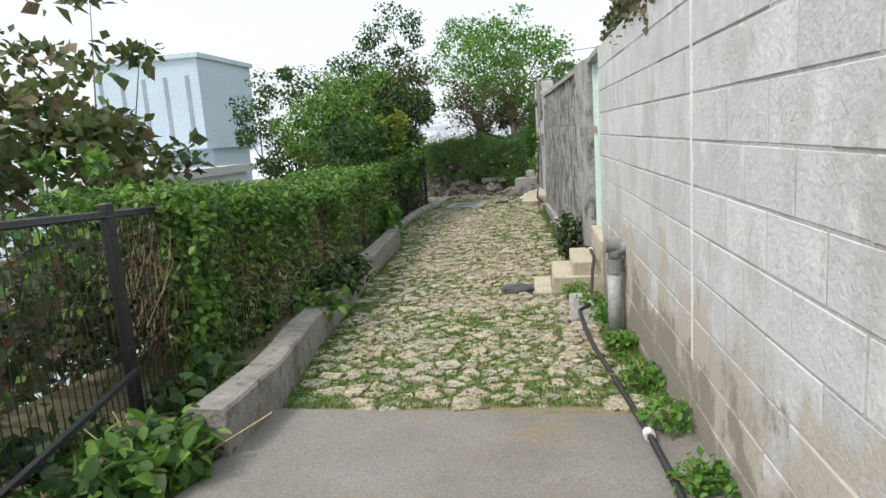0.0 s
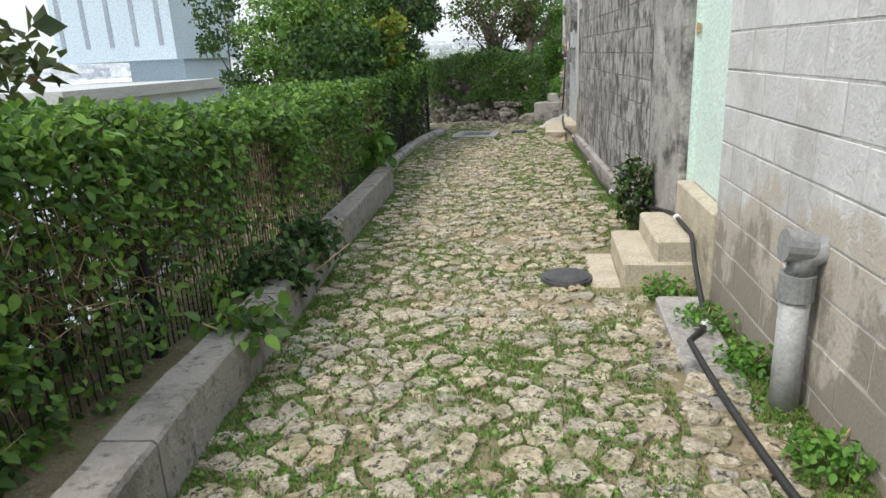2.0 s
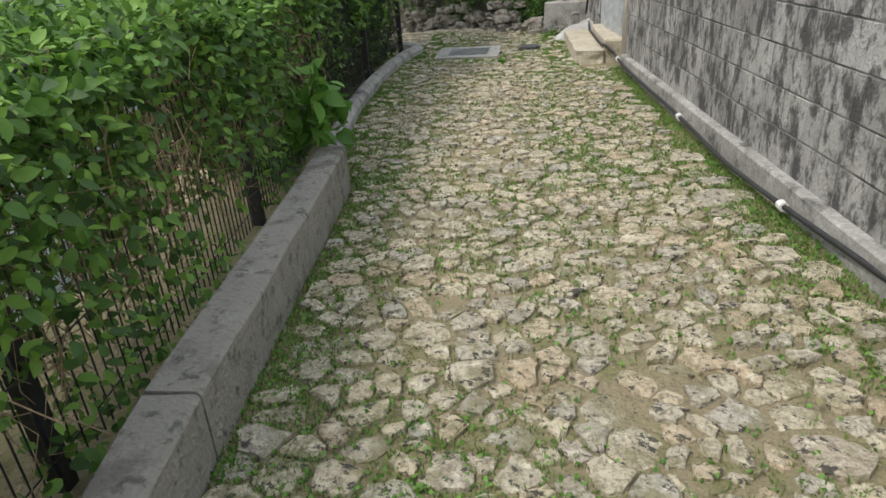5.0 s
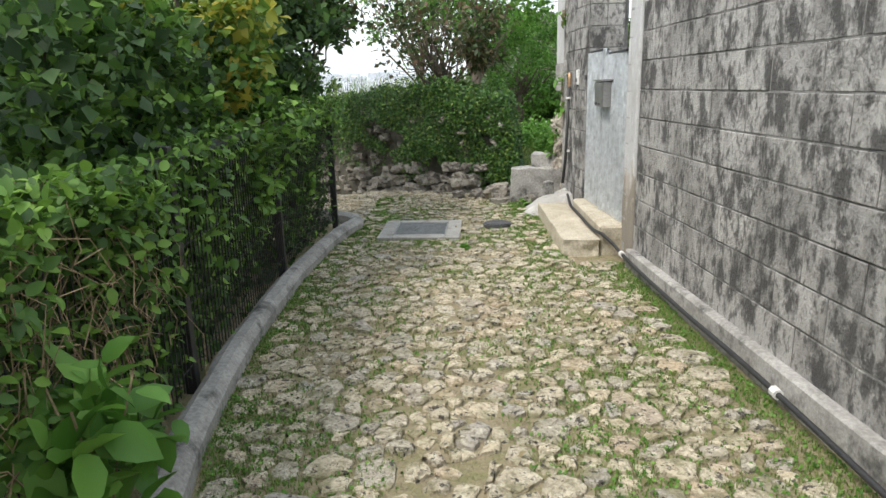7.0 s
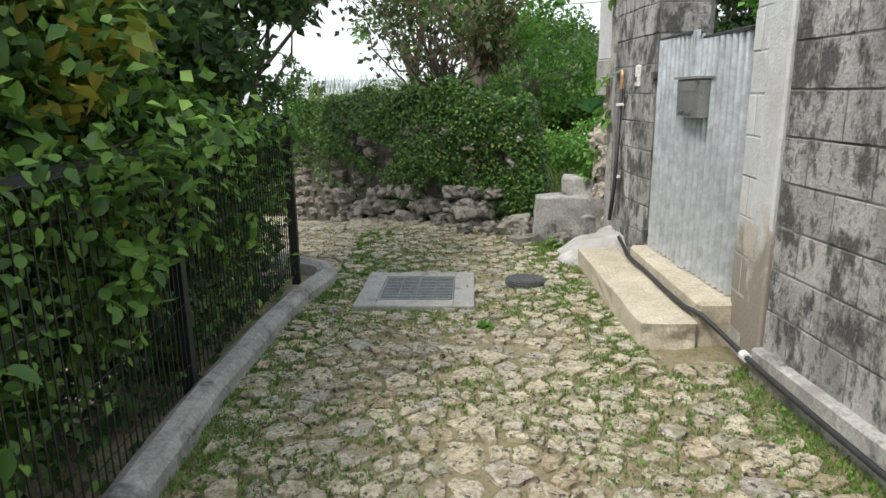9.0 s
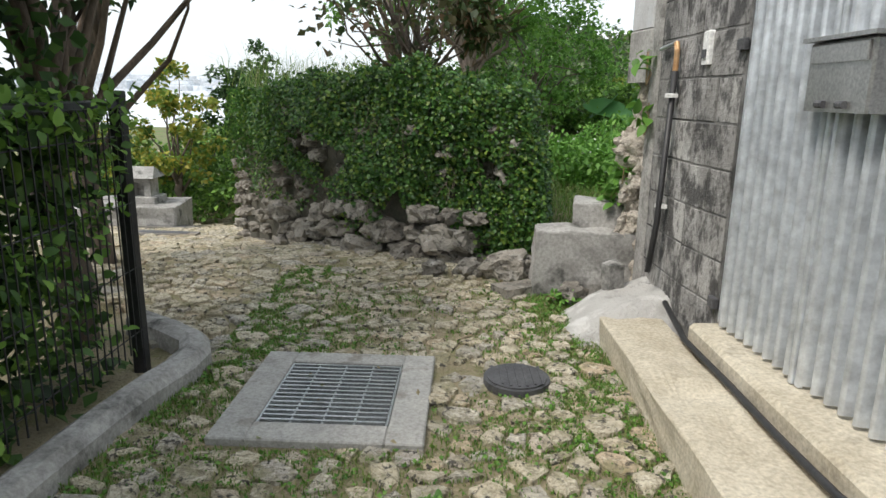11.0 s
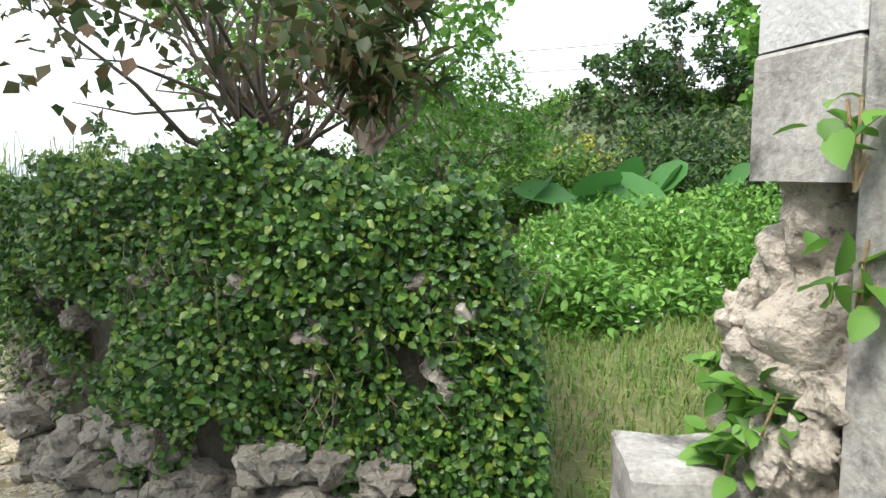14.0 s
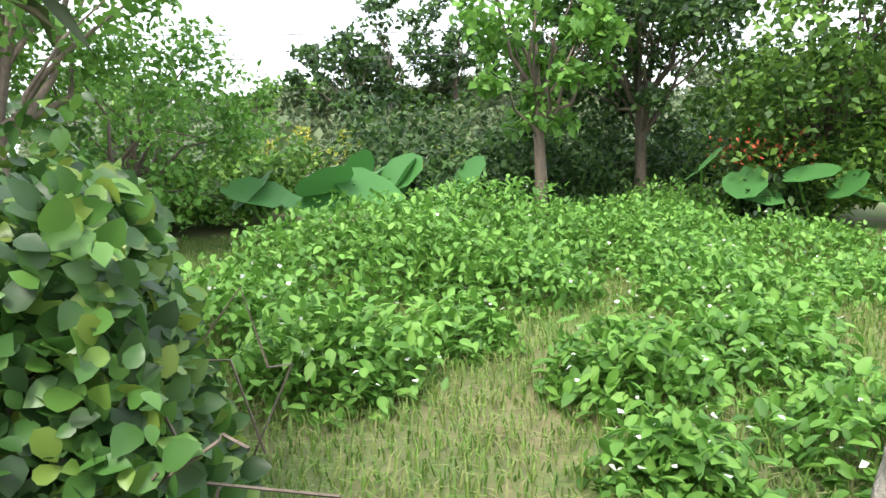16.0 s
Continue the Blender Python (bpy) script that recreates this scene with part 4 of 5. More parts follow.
# deeper hedge leaves: the shade behind the fence is put into their darker colour
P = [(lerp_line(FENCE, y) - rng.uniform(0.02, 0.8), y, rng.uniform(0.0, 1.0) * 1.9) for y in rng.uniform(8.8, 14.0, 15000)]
part("shade_toned_foliage", leaves("shade_toned_foliage", P, 0.075, L_dark, 0.4, 0.6), hedge, "hedge leaves coloured dark for the shade behind the fence")
b = Build()
for i in range(2600):
    y = rng.uniform(2.3, 9.6)
    fx = lerp_line(FENCE, y) + rng.uniform(-0.22, 0.12)
    p = Vector((fx, y, kz(y) + rng.uniform(0.5, 1.2)))
    pts = [p]
    for j in range(4):
        p = p + Vector((rng.normal() * 0.03, rng.normal() * 0.09, -rng.uniform(-0.03, 0.17)))
        p.z = max(p.z, kz(p.y) + 0.02)
        pts.append(p)
    b.tube(pts, rng.uniform(0.0012, 0.003), 3, False)
part("dry_stem_tangle", b.mesh("dry_stem_tangle", M_dry), hedge, "dry brown hanging stems")["kind"] = "stuff"


def weed(name, label, x, y, z, r, h, n, size, leaf, six=True):
    ob = empty(name, label, "plant", at=(x, y, z))
    b = Build()
    for i in range(max(4, n // 60)):
        q = rng.normal(size=2) * r * 0.5
        b.tube([(0, 0, -0.02), (q[0] * 0.5, q[1] * 0.5, h * 0.5), (q[0], q[1], h * 0.9)], 0.004, 4, False)
    part("stem_cluster", b.mesh("stem_cluster", M_dry), ob)
    part("leaves", leaves("leaves", blob(n, (0, 0, h * 0.55), (r, r, h * 0.5), 0.2), size, leaf, 0.8, 0.6, six), ob)
    return ob


weed("vine_bush", "broad-leaved green vine at the kerb's start", -0.78, 1.35, 0.2, 0.30, 0.32, 420, 0.085, L_hedge)
weed("vine_bush", "dark leafy bush spilling over the kerb", -1.05, 5.35, 0.15, 0.24, 0.36, 420, 0.06, L_dark)
for x, y in ((-0.98, 1.0), (-1.4, 1.5), (-1.1, 2.3), (-1.35, 0.3)):
    weed("vine_bush", "broad-leaved vine creeping under the fence", x, y, 0.15, 0.36, 0.26, 220, 0.09, L_dark)
weed("vine_bush", "dark leafy bush overgrowing the kerb", -1.06, 4.75, 0.1, 0.27, 0.40, 620, 0.055, L_dark)
weed("vine_bush", "leafy vine trailing on the kerb", -0.85, 3.9, 0.25, 0.22, 0.22, 130, 0.08, L_hedge)
weed("shrub", "bright green sapling beside the kerb", -1.45, 8.7, 0.25, 0.24, 0.5, 130, 0.13, L_bright)
weed("shrub", "bright green broad-leaved sapling by the fence", -1.68, 8.95, 0.15, 0.22, 0.4, 70, 0.14, L_bright)
weed("wall_shrub", "dark green bush against the pier", 1.22, 6.72, 0.02, 0.17, 0.62, 520, 0.055, L_dark)
for x, y, s in ((1.2, 5.15, 0.16), (1.32, 4.6, 0.16), (1.38, 4.1, 0.14), (1.42, 3.3, 0.14), (1.45, 2.5, 0.16), (1.46, 1.9, 0.16), (1.48, 1.3, 0.14), (0.45, 15.2, 0.1), (0.62, 15.02, 0.10), (0.2, 15.85, 0.12), (-0.35, 13.0, 0.04)):
    weed("weed", "small green weed growing from the joint", x, y, path_z(y), s, s * 0.8, 220, 0.034, L_bright)
for x, y, z in ((0.92, 15.5, 0.78), (0.98, 15.72, 0.85), (0.9, 15.62, 0.6), (1.02, 15.85, 0.45), (0.95, 15.25, 1.5), (0.95, 15.22, 2.25), (0.96, 15.24, 1.2)):
    weed("wall_vine", "fresh green vine clinging to the ruined wall", x - 0.07, y, z - 0.1, 0.10, 0.2, 34 if z < 1 else 16, 0.085, L_bright)
# creeper hanging over the white wall
P = [(1.60 + rng.uniform(-0.10, 0.3), y, 2.33 + rng.uniform(-0.1, 0.22) - 0.22 * max(0, noise.noise(Vector((3, y * 2, 0)))) * rng.uniform(0, 2)) for y in rng.uniform(2.0, 5.0, 4200)]
wv = empty("wall_creeper", "green creeper hanging over the white wall's top", "creeper")
part("leaves", leaves("leaves", P, 0.05, L_brown, 0.3, 0.6), wv)

# ---- trees along the fence ----
tree("tree", "dark-leaved tree leaning over the fence", (-2.6, 10.3, -0.3), 3.0, 1.0, L_hedge, 0.07, 150, 46, low=0.4)
tree("tree", "yellow-green croton tree by the fence", (-2.35, 11.6, -0.2), 2.5, 0.75, L_yellow, 0.10, 70, 34, low=0.4)
tree("tree", "dense dark tree overhanging the fence end", (-2.55, 13.3, -0.3), 3.4, 1.25, L_dark, 0.085, 120, 75, low=0.45)
tree("tree", "brown-tinged tree with drooping leaves over the fence", (-2.3, 14.4, -0.3), 3.6, 0.9, L_brown, 0.10, 80, 36, low=0.5, flat=0.4)
P, C = clumps(90, 90, (-2.25, 11.6, 1.0), (0.5, 2.8, 0.8), 0.24)
fh = empty("fence_thicket", "dark leafy thicket behind the mesh fence", "thicket")
part("leaves", leaves("leaves", P, 0.07, L_hedge, 0.4, 0.6, True), fh)
P, C = clumps(34, 60, (-1.98, 11.2, 0.85), (0.2, 2.6, 0.7), 0.16)
part("front_leaves", leaves("front_leaves", P, 0.075, L_hedge, 0.4, 0.65, True), fh)
tree("tree", "sparse tree with brownish pointed leaves beside the lane", (-3.35, 4.3, -0.8), 4.1, 1.1, L_olive, 0.14, 44, 70, bark=M_barkl, trunk_r=0.05, low=0.3, flat=0.75)
tree("tree", "small-leaved vine-covered tree beside the lane", (-2.3, 3.3, -0.4), 2.15, 0.5, L_hedge, 0.09, 60, 22, trunk_r=0.04, low=0.35, flat=0.7)
tree("tree", "round dense green tree behind the hedge", (-2.9, 11.8, -0.8), 3.9, 1.3, L_hedge, 0.07, 150, 60, low=0.3, flat=0.7)
tree("tree", "dark green tree behind the hedge", (-4.8, 14.0, -1.5), 5.0, 1.4, L_dark, 0.09, 100, 50, low=0.4)
tree("tree", "tall dark green tree beyond the hedge", (-3.0, 16.0, -1.0), 6.0, 1.5, L_dark, 0.09, 100, 50, low=0.45)
# trees on and behind the mound
tb = tree("tree", "branchy tree with bromeliads growing on the mound", (-0.45, 17.4, 1.2), 2.0, 1.15, L_brown, 0.085, 15, 110, bark=M_bark, trunk_r=0.05, low=0.16, flat=0.85, lean=(-0.35, 0.1))
P, C = clumps(14, 26, (0.0, 17.5, 2.1), (0.35, 0.3, 0.5), 0.12)
part("bromeliad_clump", leaves("bromeliad_clump", P - np.array(tb.location), 0.17, L_brown, 0.9, 0.16), tb, "spiky reddish bromeliads")
tree("tree", "smooth-trunked tree with airy bright crown", (0.05, 22.5, 0.2), 5.6, 2.1, L_bright, 0.12, 60, 90, bark=M_barkl, trunk_r=0.11, low=0.42, flat=0.6)
tree("tree", "dense bright green tree behind the mound", (1.2, 24.0, 0.4), 2.9, 1.7, L_bright, 0.09, 130, 56, low=0.3, flat=0.9)
tree("tree", "green tree overlooking the lane's bend", (-1.3, 24.5, -0.4), 6.4, 1.9, L_bright, 0.10, 80, 70, low=0.4, flat=0.6)
tree("tree", "bright green tree with drooping leaves in the yard", (6.3, 22.4, 0.6), 4.3, 1.3, L_bright, 0.15, 70, 46, low=0.4, flat=0.75)
tree("tree", "dark ivy-clad tree in the yard", (8.6, 22.6, 0.6), 5.6, 1.7, L_dark, 0.12, 130, 95, low=0.35, flat=0.8)
tree("tree", "vine-draped tree at the yard's edge", (10.4, 20.6, 0.6), 5.4, 2.3, L_hedge, 0.12, 190, 110, low=0.2, flat=0.95)
tree("tree", "yellow-leaved bush along the lower lane", (-5.6, 24.0, -1.2), 3.2, 0.8, L_yellow, 0.11, 60, 40, low=0.25, flat=0.85)
tree("tree", "yellow-green bush beside the shrine", (-6.8, 24.0, -1.5), 2.2, 0.9, L_yellow, 0.10, 60, 30, low=0.25, flat=0.85)
tree("tree", "dark green tree below the lane", (-4.6, 26.5, -2.0), 4.4, 1.2, L_dark, 0.11, 90, 60, low=0.3, flat=0.8)
tree("tree", "dark green shrub along the lower lane", (-3.4, 25.0, -1.4), 1.9, 0.9, L_hedge, 0.10, 80, 30, low=0.2, flat=0.9)

# ---- shrine by the lower lane ----
sz = height(-5.45, 22.3)
sh = empty("stone_shrine", "small grey stone shrine with a pitched roof", "shrine", at=(-5.55, 22.3, -0.50))
part("base", Build().box(-0.30, 0.30, -0.25, 0.25, -0.10, 0.02, None, 0.01).mesh("base", M_conc), sh)
part("body", Build().box(-0.2, -0.09, -0.16, 0.16, 0.02, 0.34).box(0.09, 0.2, -0.16, 0.16, 0.02, 0.34).box(-0.089, 0.089, 0.0, 0.16, 0.02, 0.34).box(-0.089, 0.089, -0.16, -0.01, 0.26, 0.34).mesh("body", M_conc), sh)
part("roof", mesh_of("roof", [(-0.3, -0.26, 0.34), (0.3, -0.26, 0.34), (0.3, 0.26, 0.34), (-0.3, 0.26, 0.34), (-0.22, 0, 0.52), (0.22, 0, 0.52)], [(0, 3, 2, 1), (0, 1, 5, 4), (2, 3, 4, 5), (1, 2, 5), (3, 0, 4)], M_conc), sh)
rough_block("shrine_plinth", "pale concrete plinth under the shrine", -6.6, -4.9, 21.7, 22.9, sz - 0.6, -0.60, M_conc, 8, 0.06)

# ---- yard growth ----
def scatter(n, x0, x1, y0, y1):
    X, Y = rng.uniform(x0, x1, n), rng.uniform(y0, y1, n)
    return X, Y


X, Y = scatter(90000, 0.5, 9.0, 16.2, 24.5)
P = [(x, y, height(x, y)) for x, y in zip(X, Y) if x > 0.45 + 0.0 * y]
tagged(new("yard_grass", blades("yard_grass", P, 0.085, L_grass, 0.004, 1.3)), "trampled green and straw grass in the yard", "grass", kind="stuff")


def heap(name, label, x, y, r, h, n, size, leaf, flowers=0):
    z = height(x, y)
    ob = empty(name, label, "plant", at=(x, y, z))
    d = rng.normal(size=(n, 3))
    d[:, 2] = np.abs(d[:, 2])
    d /= np.linalg.norm(d, axis=1, keepdims=True)
    P = d * np.array((r, r, h)) * (0.55 + 0.5 * rng.uniform(0, 1, (n, 1)))
    P *= 1 + 0.22 * np.array([noise.noise(Vector(q) * (1.6 / max(r, 0.5)) + Vector((x, y, 0))) for q in d * 3])[:, None]
    part("leaves", leaves("leaves", P, size, leaf, 0.9, 0.5, True), ob)
    if flowers:
        k = rng.integers(0, n, flowers)
        part("flowers", leaves("flowers", P[k] * 1.04 + np.array((0, 0, 0.05)), 0.03, L_petal, 1.0, 0.9), ob, "tiny white flowers")["kind"] = "stuff"
    return ob


for x, y, r, h, n in ((2.7, 20.6, 1.3, 0.75, 5200), (4.2, 21.0, 1.5, 0.85, 6200), (5.9, 20.6, 1.4, 0.6, 4600), (3.4, 19.4, 0.7, 0.5, 2000), (1.45, 18.4, 0.5, 0.45, 1700), (1.1, 19.4, 0.6, 0.5, 1700),
                      (2.55, 17.5, 0.42, 0.38, 1200), (3.4, 17.4, 0.5, 0.36, 1300), (4.4, 18.2, 0.7, 0.4, 1700), (2.0, 16.8, 0.3, 0.25, 700), (7.4, 19.6, 1.2, 0.4, 2800), (6.0, 17.8, 0.9, 0.3, 2000), (2.9, 16.6, 0.45, 0.3, 900), (3.6, 16.2, 0.6, 0.3, 1300), (5.2, 16.6, 0.8, 0.35, 1700), (4.6, 15.4, 0.7, 0.3, 1300), (2.3, 18.6, 0.4, 0.3, 800), (5.2, 19.2, 0.8, 0.4, 1700), (7.4, 17.2, 1.0, 0.3, 1600), (8.0, 21.6, 1.0, 0.7, 2400)):
    heap("weed_patch", "lush bright green weeds with small white flowers", x, y, r, h, n, 0.075, L_bright, 24)
for x, y, r, h in ((9.2, 20.9, 0.9, 0.9), (7.6, 23.3, 1.3, 1.1), (5.0, 23.4, 0.8, 0.9)):
    heap("red_plant", "dark green bush with red flower spikes", x, y, r, h, 1600, 0.12, L_dark)
P = blob(160, (9.0, 20.8, 1.5), (1.0, 0.7, 0.35), 0.2)
tagged(new("red_flowers", leaves("red_flowers", P, 0.07, L_red, 0.6, 0.4)), "red bracts of the flowering bush", "flowers", kind="stuff")
# big taro leaves
v7, f7 = [], []
NL = 14
for i in range(NL):
    a = 2 * math.pi * i / NL
    r = 0.5 * (1 - 0.28 * math.cos(a)) * (0.72 if i == 0 else 1) * (1.0 + 0.5 * max(0, -math.cos(a)) ** 3)
    v7.append((-r * math.cos(a) * 0.95, r * math.sin(a) * 0.85, 0.06 * abs(math.sin(a)) + 0.02 * (i % 2)))
v7.append((-0.05, 0, -0.03))
f7 = [(i, (i + 1) % NL, NL) for i in range(NL)]
M_taro = leafmat("taro_leaf", [(0.05, 0.17, 0.04), (0.07, 0.22, 0.05)], 0.3, 0.65)
taro_me = mesh_of("blade", v7, f7, M_taro, True)
for x, y, s, k in ((2.9, 23.2, 1.0, 3), (3.6, 23.0, 1.1, 3), (4.3, 23.3, 1.0, 3), (4.9, 22.9, 0.8, 2), (8.4, 21.2, 0.9, 3), (9.4, 20.2, 0.8, 3)):
    z = height(x, y)
    ob = empty("taro_plant", "giant taro with broad glossy leaves", "plant", "giant taros in the yard", at=(x, y, z))
    for j in range(k):
        a = rng.uniform(0, 6.28)
        tip = Vector((math.cos(a) * 0.5, math.sin(a) * 0.4, rng.uniform(0.6, 1.0) * s))
        part("stalk", Build().tube([(0, 0, -0.05), tip * 0.6 - Vector((0.05, 0, 0)), tip], [0.03, 0.02, 0.012], 6).mesh("stalk", L_bright), ob)
        part("blade", taro_me, ob, m=Matrix.LocRotScale(tip, Euler((rng.uniform(0.3, 1.0), rng.uniform(-0.5, 0.5), rng.uniform(-2.6, -0.6))), (0.72 * s, 0.72 * s, 0.72 * s)))

# ---- thickets ----
def thicket(name, label, n, x0, x1, y0, y1, z0, z1, size, leaf):
    X, Y = scatter(n, x0, x1, y0, y1)
    U = rng.uniform(0, 1, n)
    P = []
    for x, y, u in zip(X, Y, U):
        t = z0 + (z1 - z0) * max(0, 0.6 + 0.8 * noise.noise(Vector((x * 0.7, y * 0.7, 2))))
        P.append((x, y, height(x, y) + t * (0.25 + 0.75 * u)))
    tagged(new(name, leaves(name, P, size, leaf, 0.6, 0.55)), label, "undergrowth", kind="stuff")


thicket("undergrowth", "dark tangled undergrowth behind the yard", 24000, 4.5, 16, 22.6, 26, 0.1, 2.2, 0.12, L_dark)
thicket("undergrowth", "bright leafy vines at the yard's far edge", 14000, 9.2, 14, 16.0, 22.5, 0.1, 2.4, 0.12, L_hedge)
thicket("undergrowth", "green undergrowth behind the mound", 12000, 0.4, 4.0, 24.5, 27.5, 0.1, 1.5, 0.12, L_hedge)
thicket("hillside_scrub", "hazy scrub covering the hillside", 42000, -2, 34, 27, 52, 0.1, 1.6, 0.30, L_hill)
thicket("undergrowth", "brownish bushes on the slope behind the fence", 9000, -3.6, -1.6, -3.0, 4.5, 0.1, 1.2, 0.11, L_brown)
thicket("undergrowth", "mixed bushes below the lane's bend", 16000, -9, -3.6, 23.5, 29, 0.1, 1.9, 0.13, L_hedge)

# ---- hill ----
def hilltree(name, label, x, y, h, r, leaf, n):
    tree(name, label, (x, y, height(x, y) - 0.2), h, r, leaf, 0.28, 45, n, low=0.4, flat=0.75, trunk_r=0.12)


for i in range(30):
    x = rng.uniform(2, 34)
    y = 16 + (31 + rng.uniform(-5, 10) - 0.54 * x) / 0.84
    hilltree("hill_tree", "hazy green tree on the hillside", x, y, rng.uniform(1.6, 3.4), rng.uniform(1.2, 2.2), L_hill if i % 3 else L_hedge, 22)
for x, y, h in ((14.0, 41.0, 6.2), (16.5, 39.5, 6.0), (11.5, 40.5, 4.2), (20, 38, 5)):
    hilltree("pine_tree", "dark broad pine on the ridge", x, y, h, 2.1, L_dark, 36)
for i in range(12):
    x, y = rng.uniform(3.5, 10), rng.uniform(27, 33)
    tree("hill_bush", "thin yellowish bush on the rocky slope", (x, y, height(x, y) - 0.1), rng.uniform(1.2, 2.2), rng.uniform(0.6, 1.0), L_yellow if i % 2 else L_hill, 0.12, 26, 22, low=0.3, flat=0.8, trunk_r=0.03)
for x, y, s in ((6.4, 29.5, 0.9), (8.2, 30.4, 1.2), (10.0, 29.0, 0.8), (10.8, 26.5, 0.7), (5.2, 30.6, 0.7)):
    ob = new("boulder", rock_mesh("boulder", s * 9, 0.3, 3, M_ruin))
    ob.matrix_basis = Matrix.LocRotScale((x, y, height(x, y) + 0.2 * s), None, (s * 1.3, s, s * 0.7))
    tagged(ob, "pale limestone boulder on the slope", "boulder", "boulders on the slope")
for dz in (0.0, -0.9):
    tagged(new("power_cable", Build().tube([(0 + 40 * k, 46 - 24 * k, 6.6 + dz + 1.6 * k - 3.0 * k * (1 - k)) for k in np.linspace(0, 1, 14)], 0.02, 4).mesh("power_cable", M_cast)), "thin black overhead cable before the hill", "cable")

# ---- houses below and the far city ----
hs = empty("house", "blue-tinted white rendered house, tall narrow recesses painted as darker strips", "house")
HX, HY = -11.6, 19.5
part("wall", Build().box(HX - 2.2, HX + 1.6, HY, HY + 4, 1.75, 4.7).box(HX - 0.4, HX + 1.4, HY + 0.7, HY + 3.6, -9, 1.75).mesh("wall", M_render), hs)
# flat strips on the wall; the recesses' shade is only their darker colour
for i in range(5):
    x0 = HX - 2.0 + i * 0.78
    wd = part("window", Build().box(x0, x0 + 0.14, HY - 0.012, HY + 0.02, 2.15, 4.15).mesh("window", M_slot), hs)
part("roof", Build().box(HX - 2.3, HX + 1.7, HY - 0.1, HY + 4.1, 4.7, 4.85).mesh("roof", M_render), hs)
part("mast", Build().tube([(HX - 0.7, HY + 1, 4.8), (HX - 0.7, HY + 1, 5.6)], 0.03, 5).mesh("mast", M_galv), hs)
lh = empty("house", "low pale house with a flat roof below the lane", "house")
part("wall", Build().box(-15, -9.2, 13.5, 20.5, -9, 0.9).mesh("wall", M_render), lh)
part("roof", Build().box(-15.2, -9.0, 13.3, 20.7, 0.9, 1.15).mesh("roof", M_roof), lh)
lh = empty("house", "pale house roof seen below the fence", "house")
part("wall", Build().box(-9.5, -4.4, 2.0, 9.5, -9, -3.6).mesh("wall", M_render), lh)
part("roof", Build().box(-9.7, -4.2, 1.8, 9.7, -3.6, -3.4).mesh("roof", M_roof), lh)
# city boxes, paled by colour to stand for haze
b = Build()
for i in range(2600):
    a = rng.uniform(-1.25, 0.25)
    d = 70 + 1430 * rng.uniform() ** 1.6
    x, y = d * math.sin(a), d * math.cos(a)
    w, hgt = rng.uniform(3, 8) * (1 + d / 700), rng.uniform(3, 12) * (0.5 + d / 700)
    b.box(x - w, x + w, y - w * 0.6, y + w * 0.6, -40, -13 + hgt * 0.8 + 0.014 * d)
tagged(new("backdrop", b.mesh("backdrop", M_haze)), "far city below the hill, haze put into its pale colour", "city", kind="structure")

# ---- paving ----
def clip(poly, m, d):
    out = []
    for i in range(len(poly)):
        a, c = poly[i], poly[(i + 1) % len(poly)]
        da, dc = (a[0] - m[0]) * d[0] + (a[1] - m[1]) * d[1], (c[0] - m[0]) * d[0] + (c[1] - m[1]) * d[1]
        if da <= 0:
            out.append(a)
        if da * dc < 0:
            t = da / (da - dc)
            out.append((a[0] + (c[0] - a[0]) * t, a[1] + (c[1] - a[1]) * t))
    return out


def on_path(x, y):
    if y < 2.22:
        return False
    if y < 14.2:
        lo = lerp_line(KERB + KERB_LOW[1:], y) + 0.07
    else:
        lo = -1.6 - (y - 14.2) * 0.85
    hi = lerp_line(WALL, y) - 0.2 if y < 12.4 else (0.5 if y < 14.9 else 0.2)
    if 5.2 < y < 6.3:
        hi = min(hi, 0.80)
    if not lo < x < hi:
        return False
    if abs(x + 0.80) < 0.46 and abs(y - 13.82) < 0.47 or math.hypot(x - 0.665, y - 5.53) < 0.22 or math.hypot(x - 0.02, y - 13.99) < 0.2:
        return False
    if y > 15.8:
        e = np.interp(x, [-3.2, -2.75, -2.1, -1.4, -0.8, -0.2, 0.28], [20.2, 19.2, 18.1, 17.25, 16.65, 16.32, 16.2])
        return y < e - 0.12 or (x < -3.3 and y < 25)
    return True


# stones of uneven size, packed without overlap
acc = np.zeros((6000, 3))
na = 0
for _ in range(42000):
    far = rng.uniform() < 0.16
    px, py = (rng.uniform(-9, 0.4), rng.uniform(16, 25)) if far else (rng.uniform(-3.2, 1.4), rng.uniform(2.25, 16))
    r = rng.uniform(0.06, 0.11) if far else 0.042 + 0.055 * rng.uniform() ** 2.2
    if not far and px > 0.5 and rng.uniform() < 0.03:
        r = 0.14
    if not on_path(px, py) or rng.uniform() < (0.5 if py < 14 and (px > 0.95 or px < lerp_line(KERB + KERB_LOW[1:], min(py, 13.9)) + 0.18) else 0):
        continue
    if na and np.any((acc[:na, 0] - px) ** 2 + (acc[:na, 1] - py) ** 2 < (0.84 * (acc[:na, 2] + r)) ** 2):
        continue
    acc[na] = px, py, r
    na += 1
S = acc[:na]
stones = []
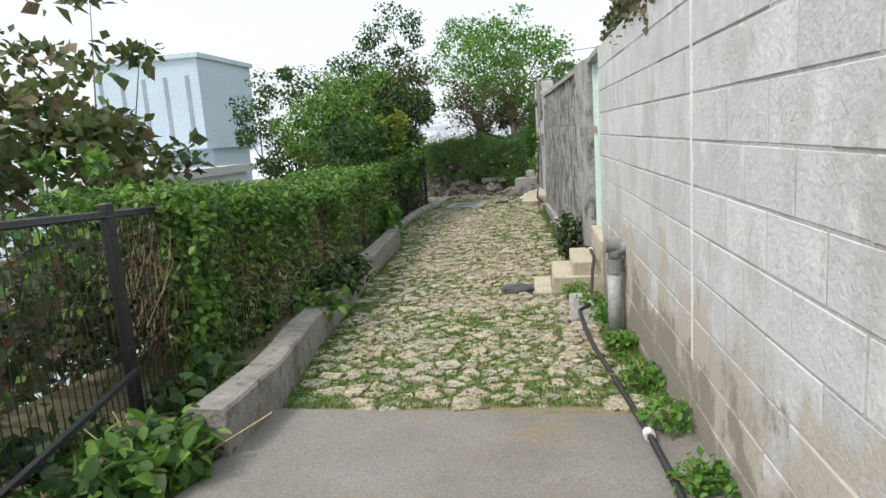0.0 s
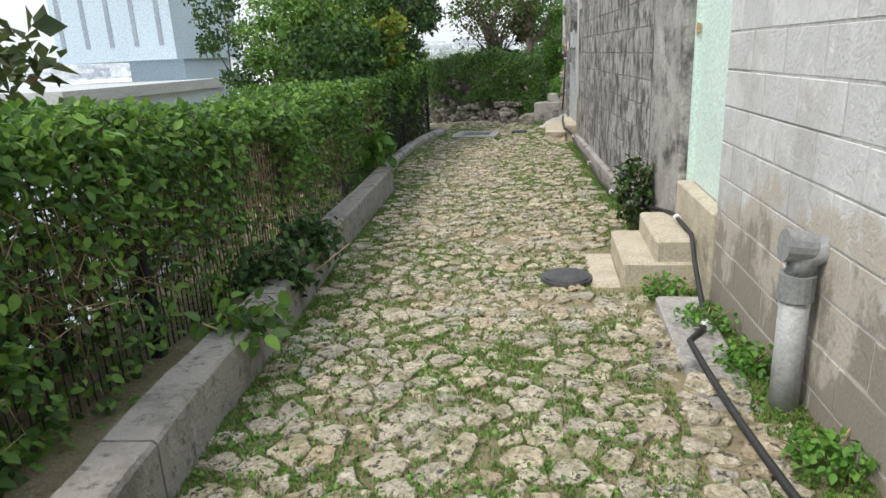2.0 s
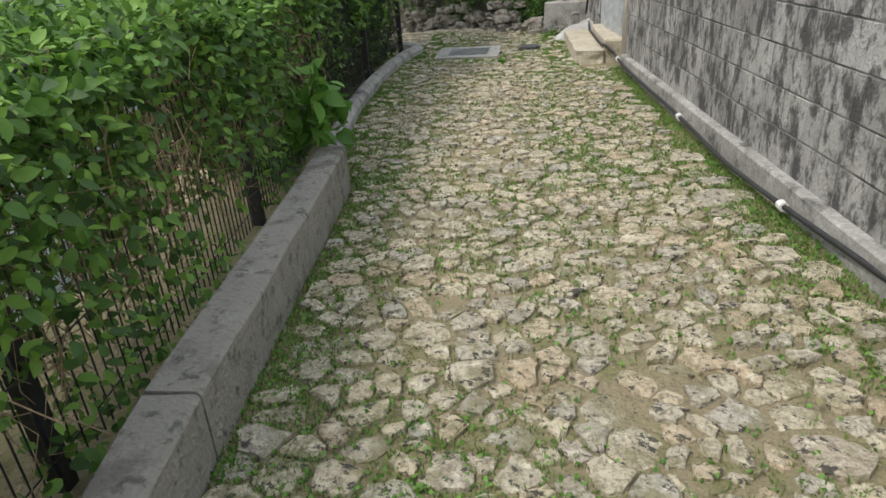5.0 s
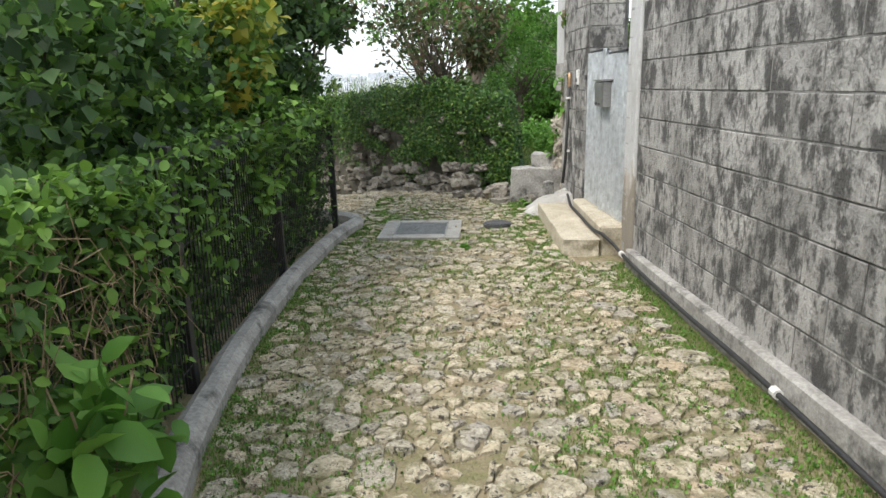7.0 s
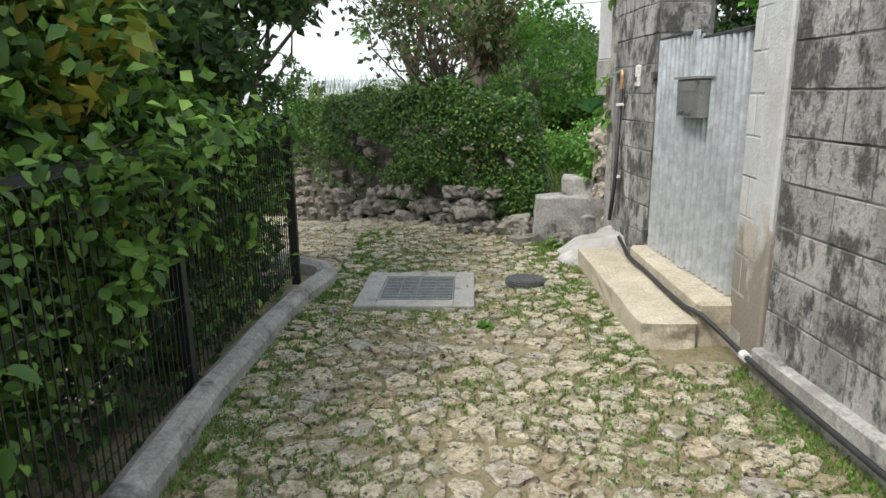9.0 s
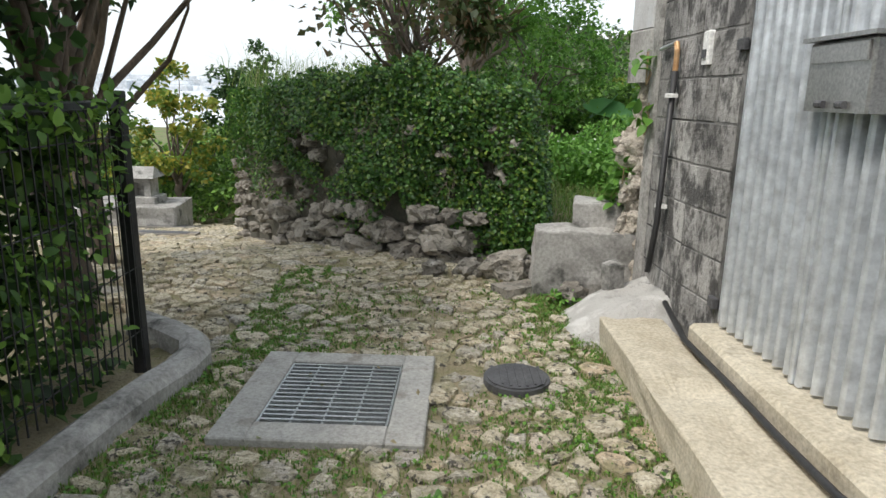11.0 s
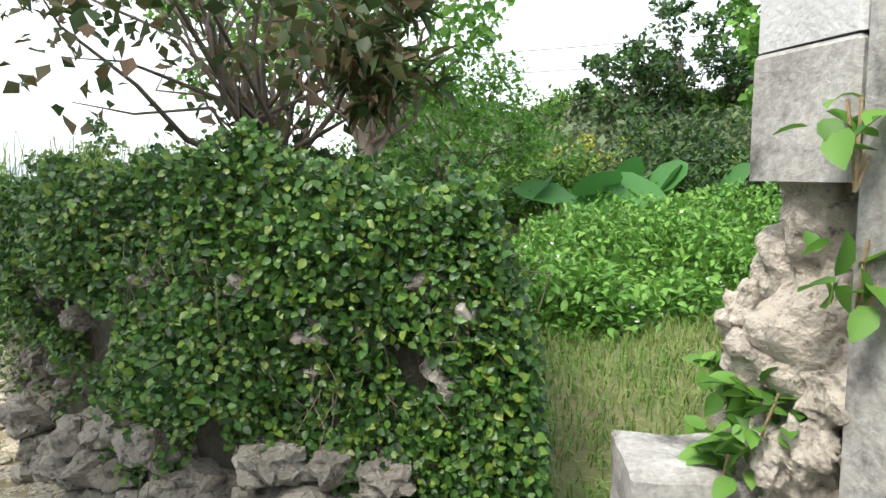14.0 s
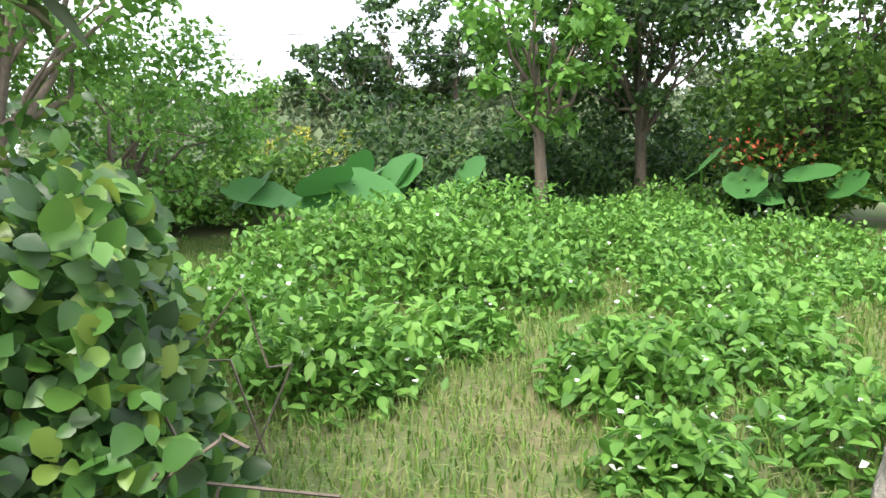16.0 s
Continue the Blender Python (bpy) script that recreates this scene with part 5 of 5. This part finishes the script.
for sx, sy, r in S:
    d2 = (S[:, 0] - sx) ** 2 + (S[:, 1] - sy) ** 2
    nb = np.argsort(d2)[1:15]
    poly = [(sx + r * 1.8 * k * math.cos(a), sy + r * 1.6 * k * math.sin(a)) for a, k in zip(np.sort(rng.uniform(0, 2 * math.pi, 9)), rng.uniform(0.8, 1.1, 9))]
    for j in nb:
        dx, dy = S[j, 0] - sx, S[j, 1] - sy
        L2 = dx * dx + dy * dy
        L = math.sqrt(L2)
        k = (L2 + r * r - S[j, 2] ** 2) / (2 * L2)
        gap = 0.003 + 0.014 * rng.uniform() ** 2
        poly = clip(poly, (sx + dx * k - dx / L * gap, sy + dy * k - dy / L * gap), (dx, dy))
        if len(poly) < 3:
            break
    if len(poly) < 3:
        continue
    q = []
    for k in range(len(poly)):
        a, c = poly[k], poly[(k + 1) % len(poly)]
        if math.hypot(c[0] - a[0], c[1] - a[1]) < 0.012:
            q.append(((a[0] + c[0]) / 2, (a[1] + c[1]) / 2))
            continue
        q += [(a[0] * 0.83 + c[0] * 0.17, a[1] * 0.83 + c[1] * 0.17), (a[0] * 0.17 + c[0] * 0.83, a[1] * 0.17 + c[1] * 0.83)]
    q = [(a + rng.normal() * 0.007, c + rng.normal() * 0.007) for a, c in q]
    mx, my = sum(a for a, c in q) / len(q), sum(c for a, c in q) / len(q)
    stones.append((mx, my, q))
# where stone covers the lane, on a grid of one centimetre
cover = np.zeros((520, 1420), bool)
for sx, sy, q in stones:
    if sy > 16:
        continue
    gx, gy = np.meshgrid(np.arange(int((sx - 0.25 + 3.3) * 100), int((sx + 0.25 + 3.3) * 100)), np.arange(int((sy - 0.25 - 2) * 100), int((sy + 0.25 - 2) * 100)))
    ins = np.ones(gx.shape, bool)
    for k in range(len(q)):
        a, c = q[k], q[(k + 1) % len(q)]
        ins &= (c[0] - a[0]) * ((gy + 0.5) / 100 + 2 - a[1]) - (c[1] - a[1]) * ((gx + 0.5) / 100 - 3.3 - a[0]) > 0
    gx, gy = gx[ins], gy[ins]
    ok = (gx >= 0) & (gx < 520) & (gy >= 0) & (gy < 1420)
    cover[gx[ok], gy[ok]] = True


def stone_geo(sx, sy, q, origin):
    z = height(sx, sy)
    h = rng.uniform(-0.006, 0.016)
    tx, ty = rng.normal() * 0.035, rng.normal() * 0.035
    v = []
    for s, dz in ((1.02, -0.03), (0.96, h - 0.005), (0.80, h), (0.42, h + 0.001)):
        for a, c in q:
            u, w = (a - sx) * s, (c - sy) * s
            v.append((sx + u - origin[0], sy + w - origin[1], z + dz + u * tx + w * ty + rng.normal() * 0.0028 - origin[2]))
    v.append((sx - origin[0], sy - origin[1], z + h + 0.002 - origin[2]))
    n = len(q)
    f = []
    for lev in (0, 1, 2):
        f += [(lev * n + k, lev * n + (k + 1) % n, lev * n + n + (k + 1) % n, lev * n + n + k) for k in range(n)]
    f += [(3 * n + k, 3 * n + (k + 1) % n, 4 * n) for k in range(n)]
    return v, f


paving = empty("paving", "uneven limestone cobbles with moss in the joints", "paving", kind="structure")
near = [s for s in stones if 4.6 < s[1] < 7.4][:300]
ids = set(id(s) for s in near)
for s in near:
    o = (s[0], s[1], 0)
    v, f = stone_geo(*s, o)
    part("cobble", mesh_of("cobble", v, f, M_stone), paving, m=pose(s[0], s[1], 0))
V, F = [], []
for s in stones:
    if id(s) in ids:
        continue
    v, f = stone_geo(*s, (0, 0, 0))
    k = len(V)
    V += v
    F += [tuple(k + i for i in t) for t in f]
rest = part("cobbles", mesh_of("cobbles", V, F, M_stonei), paving)
rest["kind"] = "stuff"
# moss and grass in the joints
G = []
for _ in range(330000):
    y = rng.uniform(2.2, 16.0)
    lo = lerp_line(KERB + KERB_LOW[1:], y)
    hi = lerp_line(WALL, y) - 0.02 if y < 12.4 else 0.55
    x = rng.uniform(lo, hi)
    edge = min(x - lo, hi - x)
    d = 0.30 + 1.0 * max(0, 1 - edge / 0.45) + 0.8 * noise.noise(Vector((x * 1.3, y * 1.3, 0))) + 0.65 * max(0, (6.5 - y) / 4.5)
    if cover[int((x + 3.3) * 100), int((y - 2) * 100)] and rng.uniform() > 0.05 + 0.25 * max(0, 1 - edge / 0.25):
        continue
    if rng.uniform() < d * 0.8 and not (abs(x + 0.8) < 0.43 and abs(y - 13.82) < 0.45) and not (x > 0.8 and 5.3 < y < 6.25) and not (1.03 < x < 1.3 and 3.2 < y < 5.0):
        G.append((x, y, path_z(y) - 0.008))
G = np.array(G)
tagged(new("joint_grass", blades("joint_grass", G, 0.022, L_grass, 0.0026, 0.9)), "short green grass in the paving joints", "grass", kind="stuff")
lo2 = G[rng.integers(0, len(G), 34000)] + np.array((0, 0, 0.012))
tagged(new("joint_weeds", leaves("joint_weeds", lo2, 0.017, L_bright, 0.9, 0.7)), "tiny leafy weeds between the cobbles", "weeds", kind="stuff")
DL = [(rng.uniform(-1.3, 1.0), rng.uniform(2.5, 16), 0.03) for _ in range(160)]
tagged(new("fallen_leaves", leaves("fallen_leaves", DL, 0.04, L_straw, 1.0, 0.5)), "dry fallen leaves on the lane", "leaves", kind="stuff")
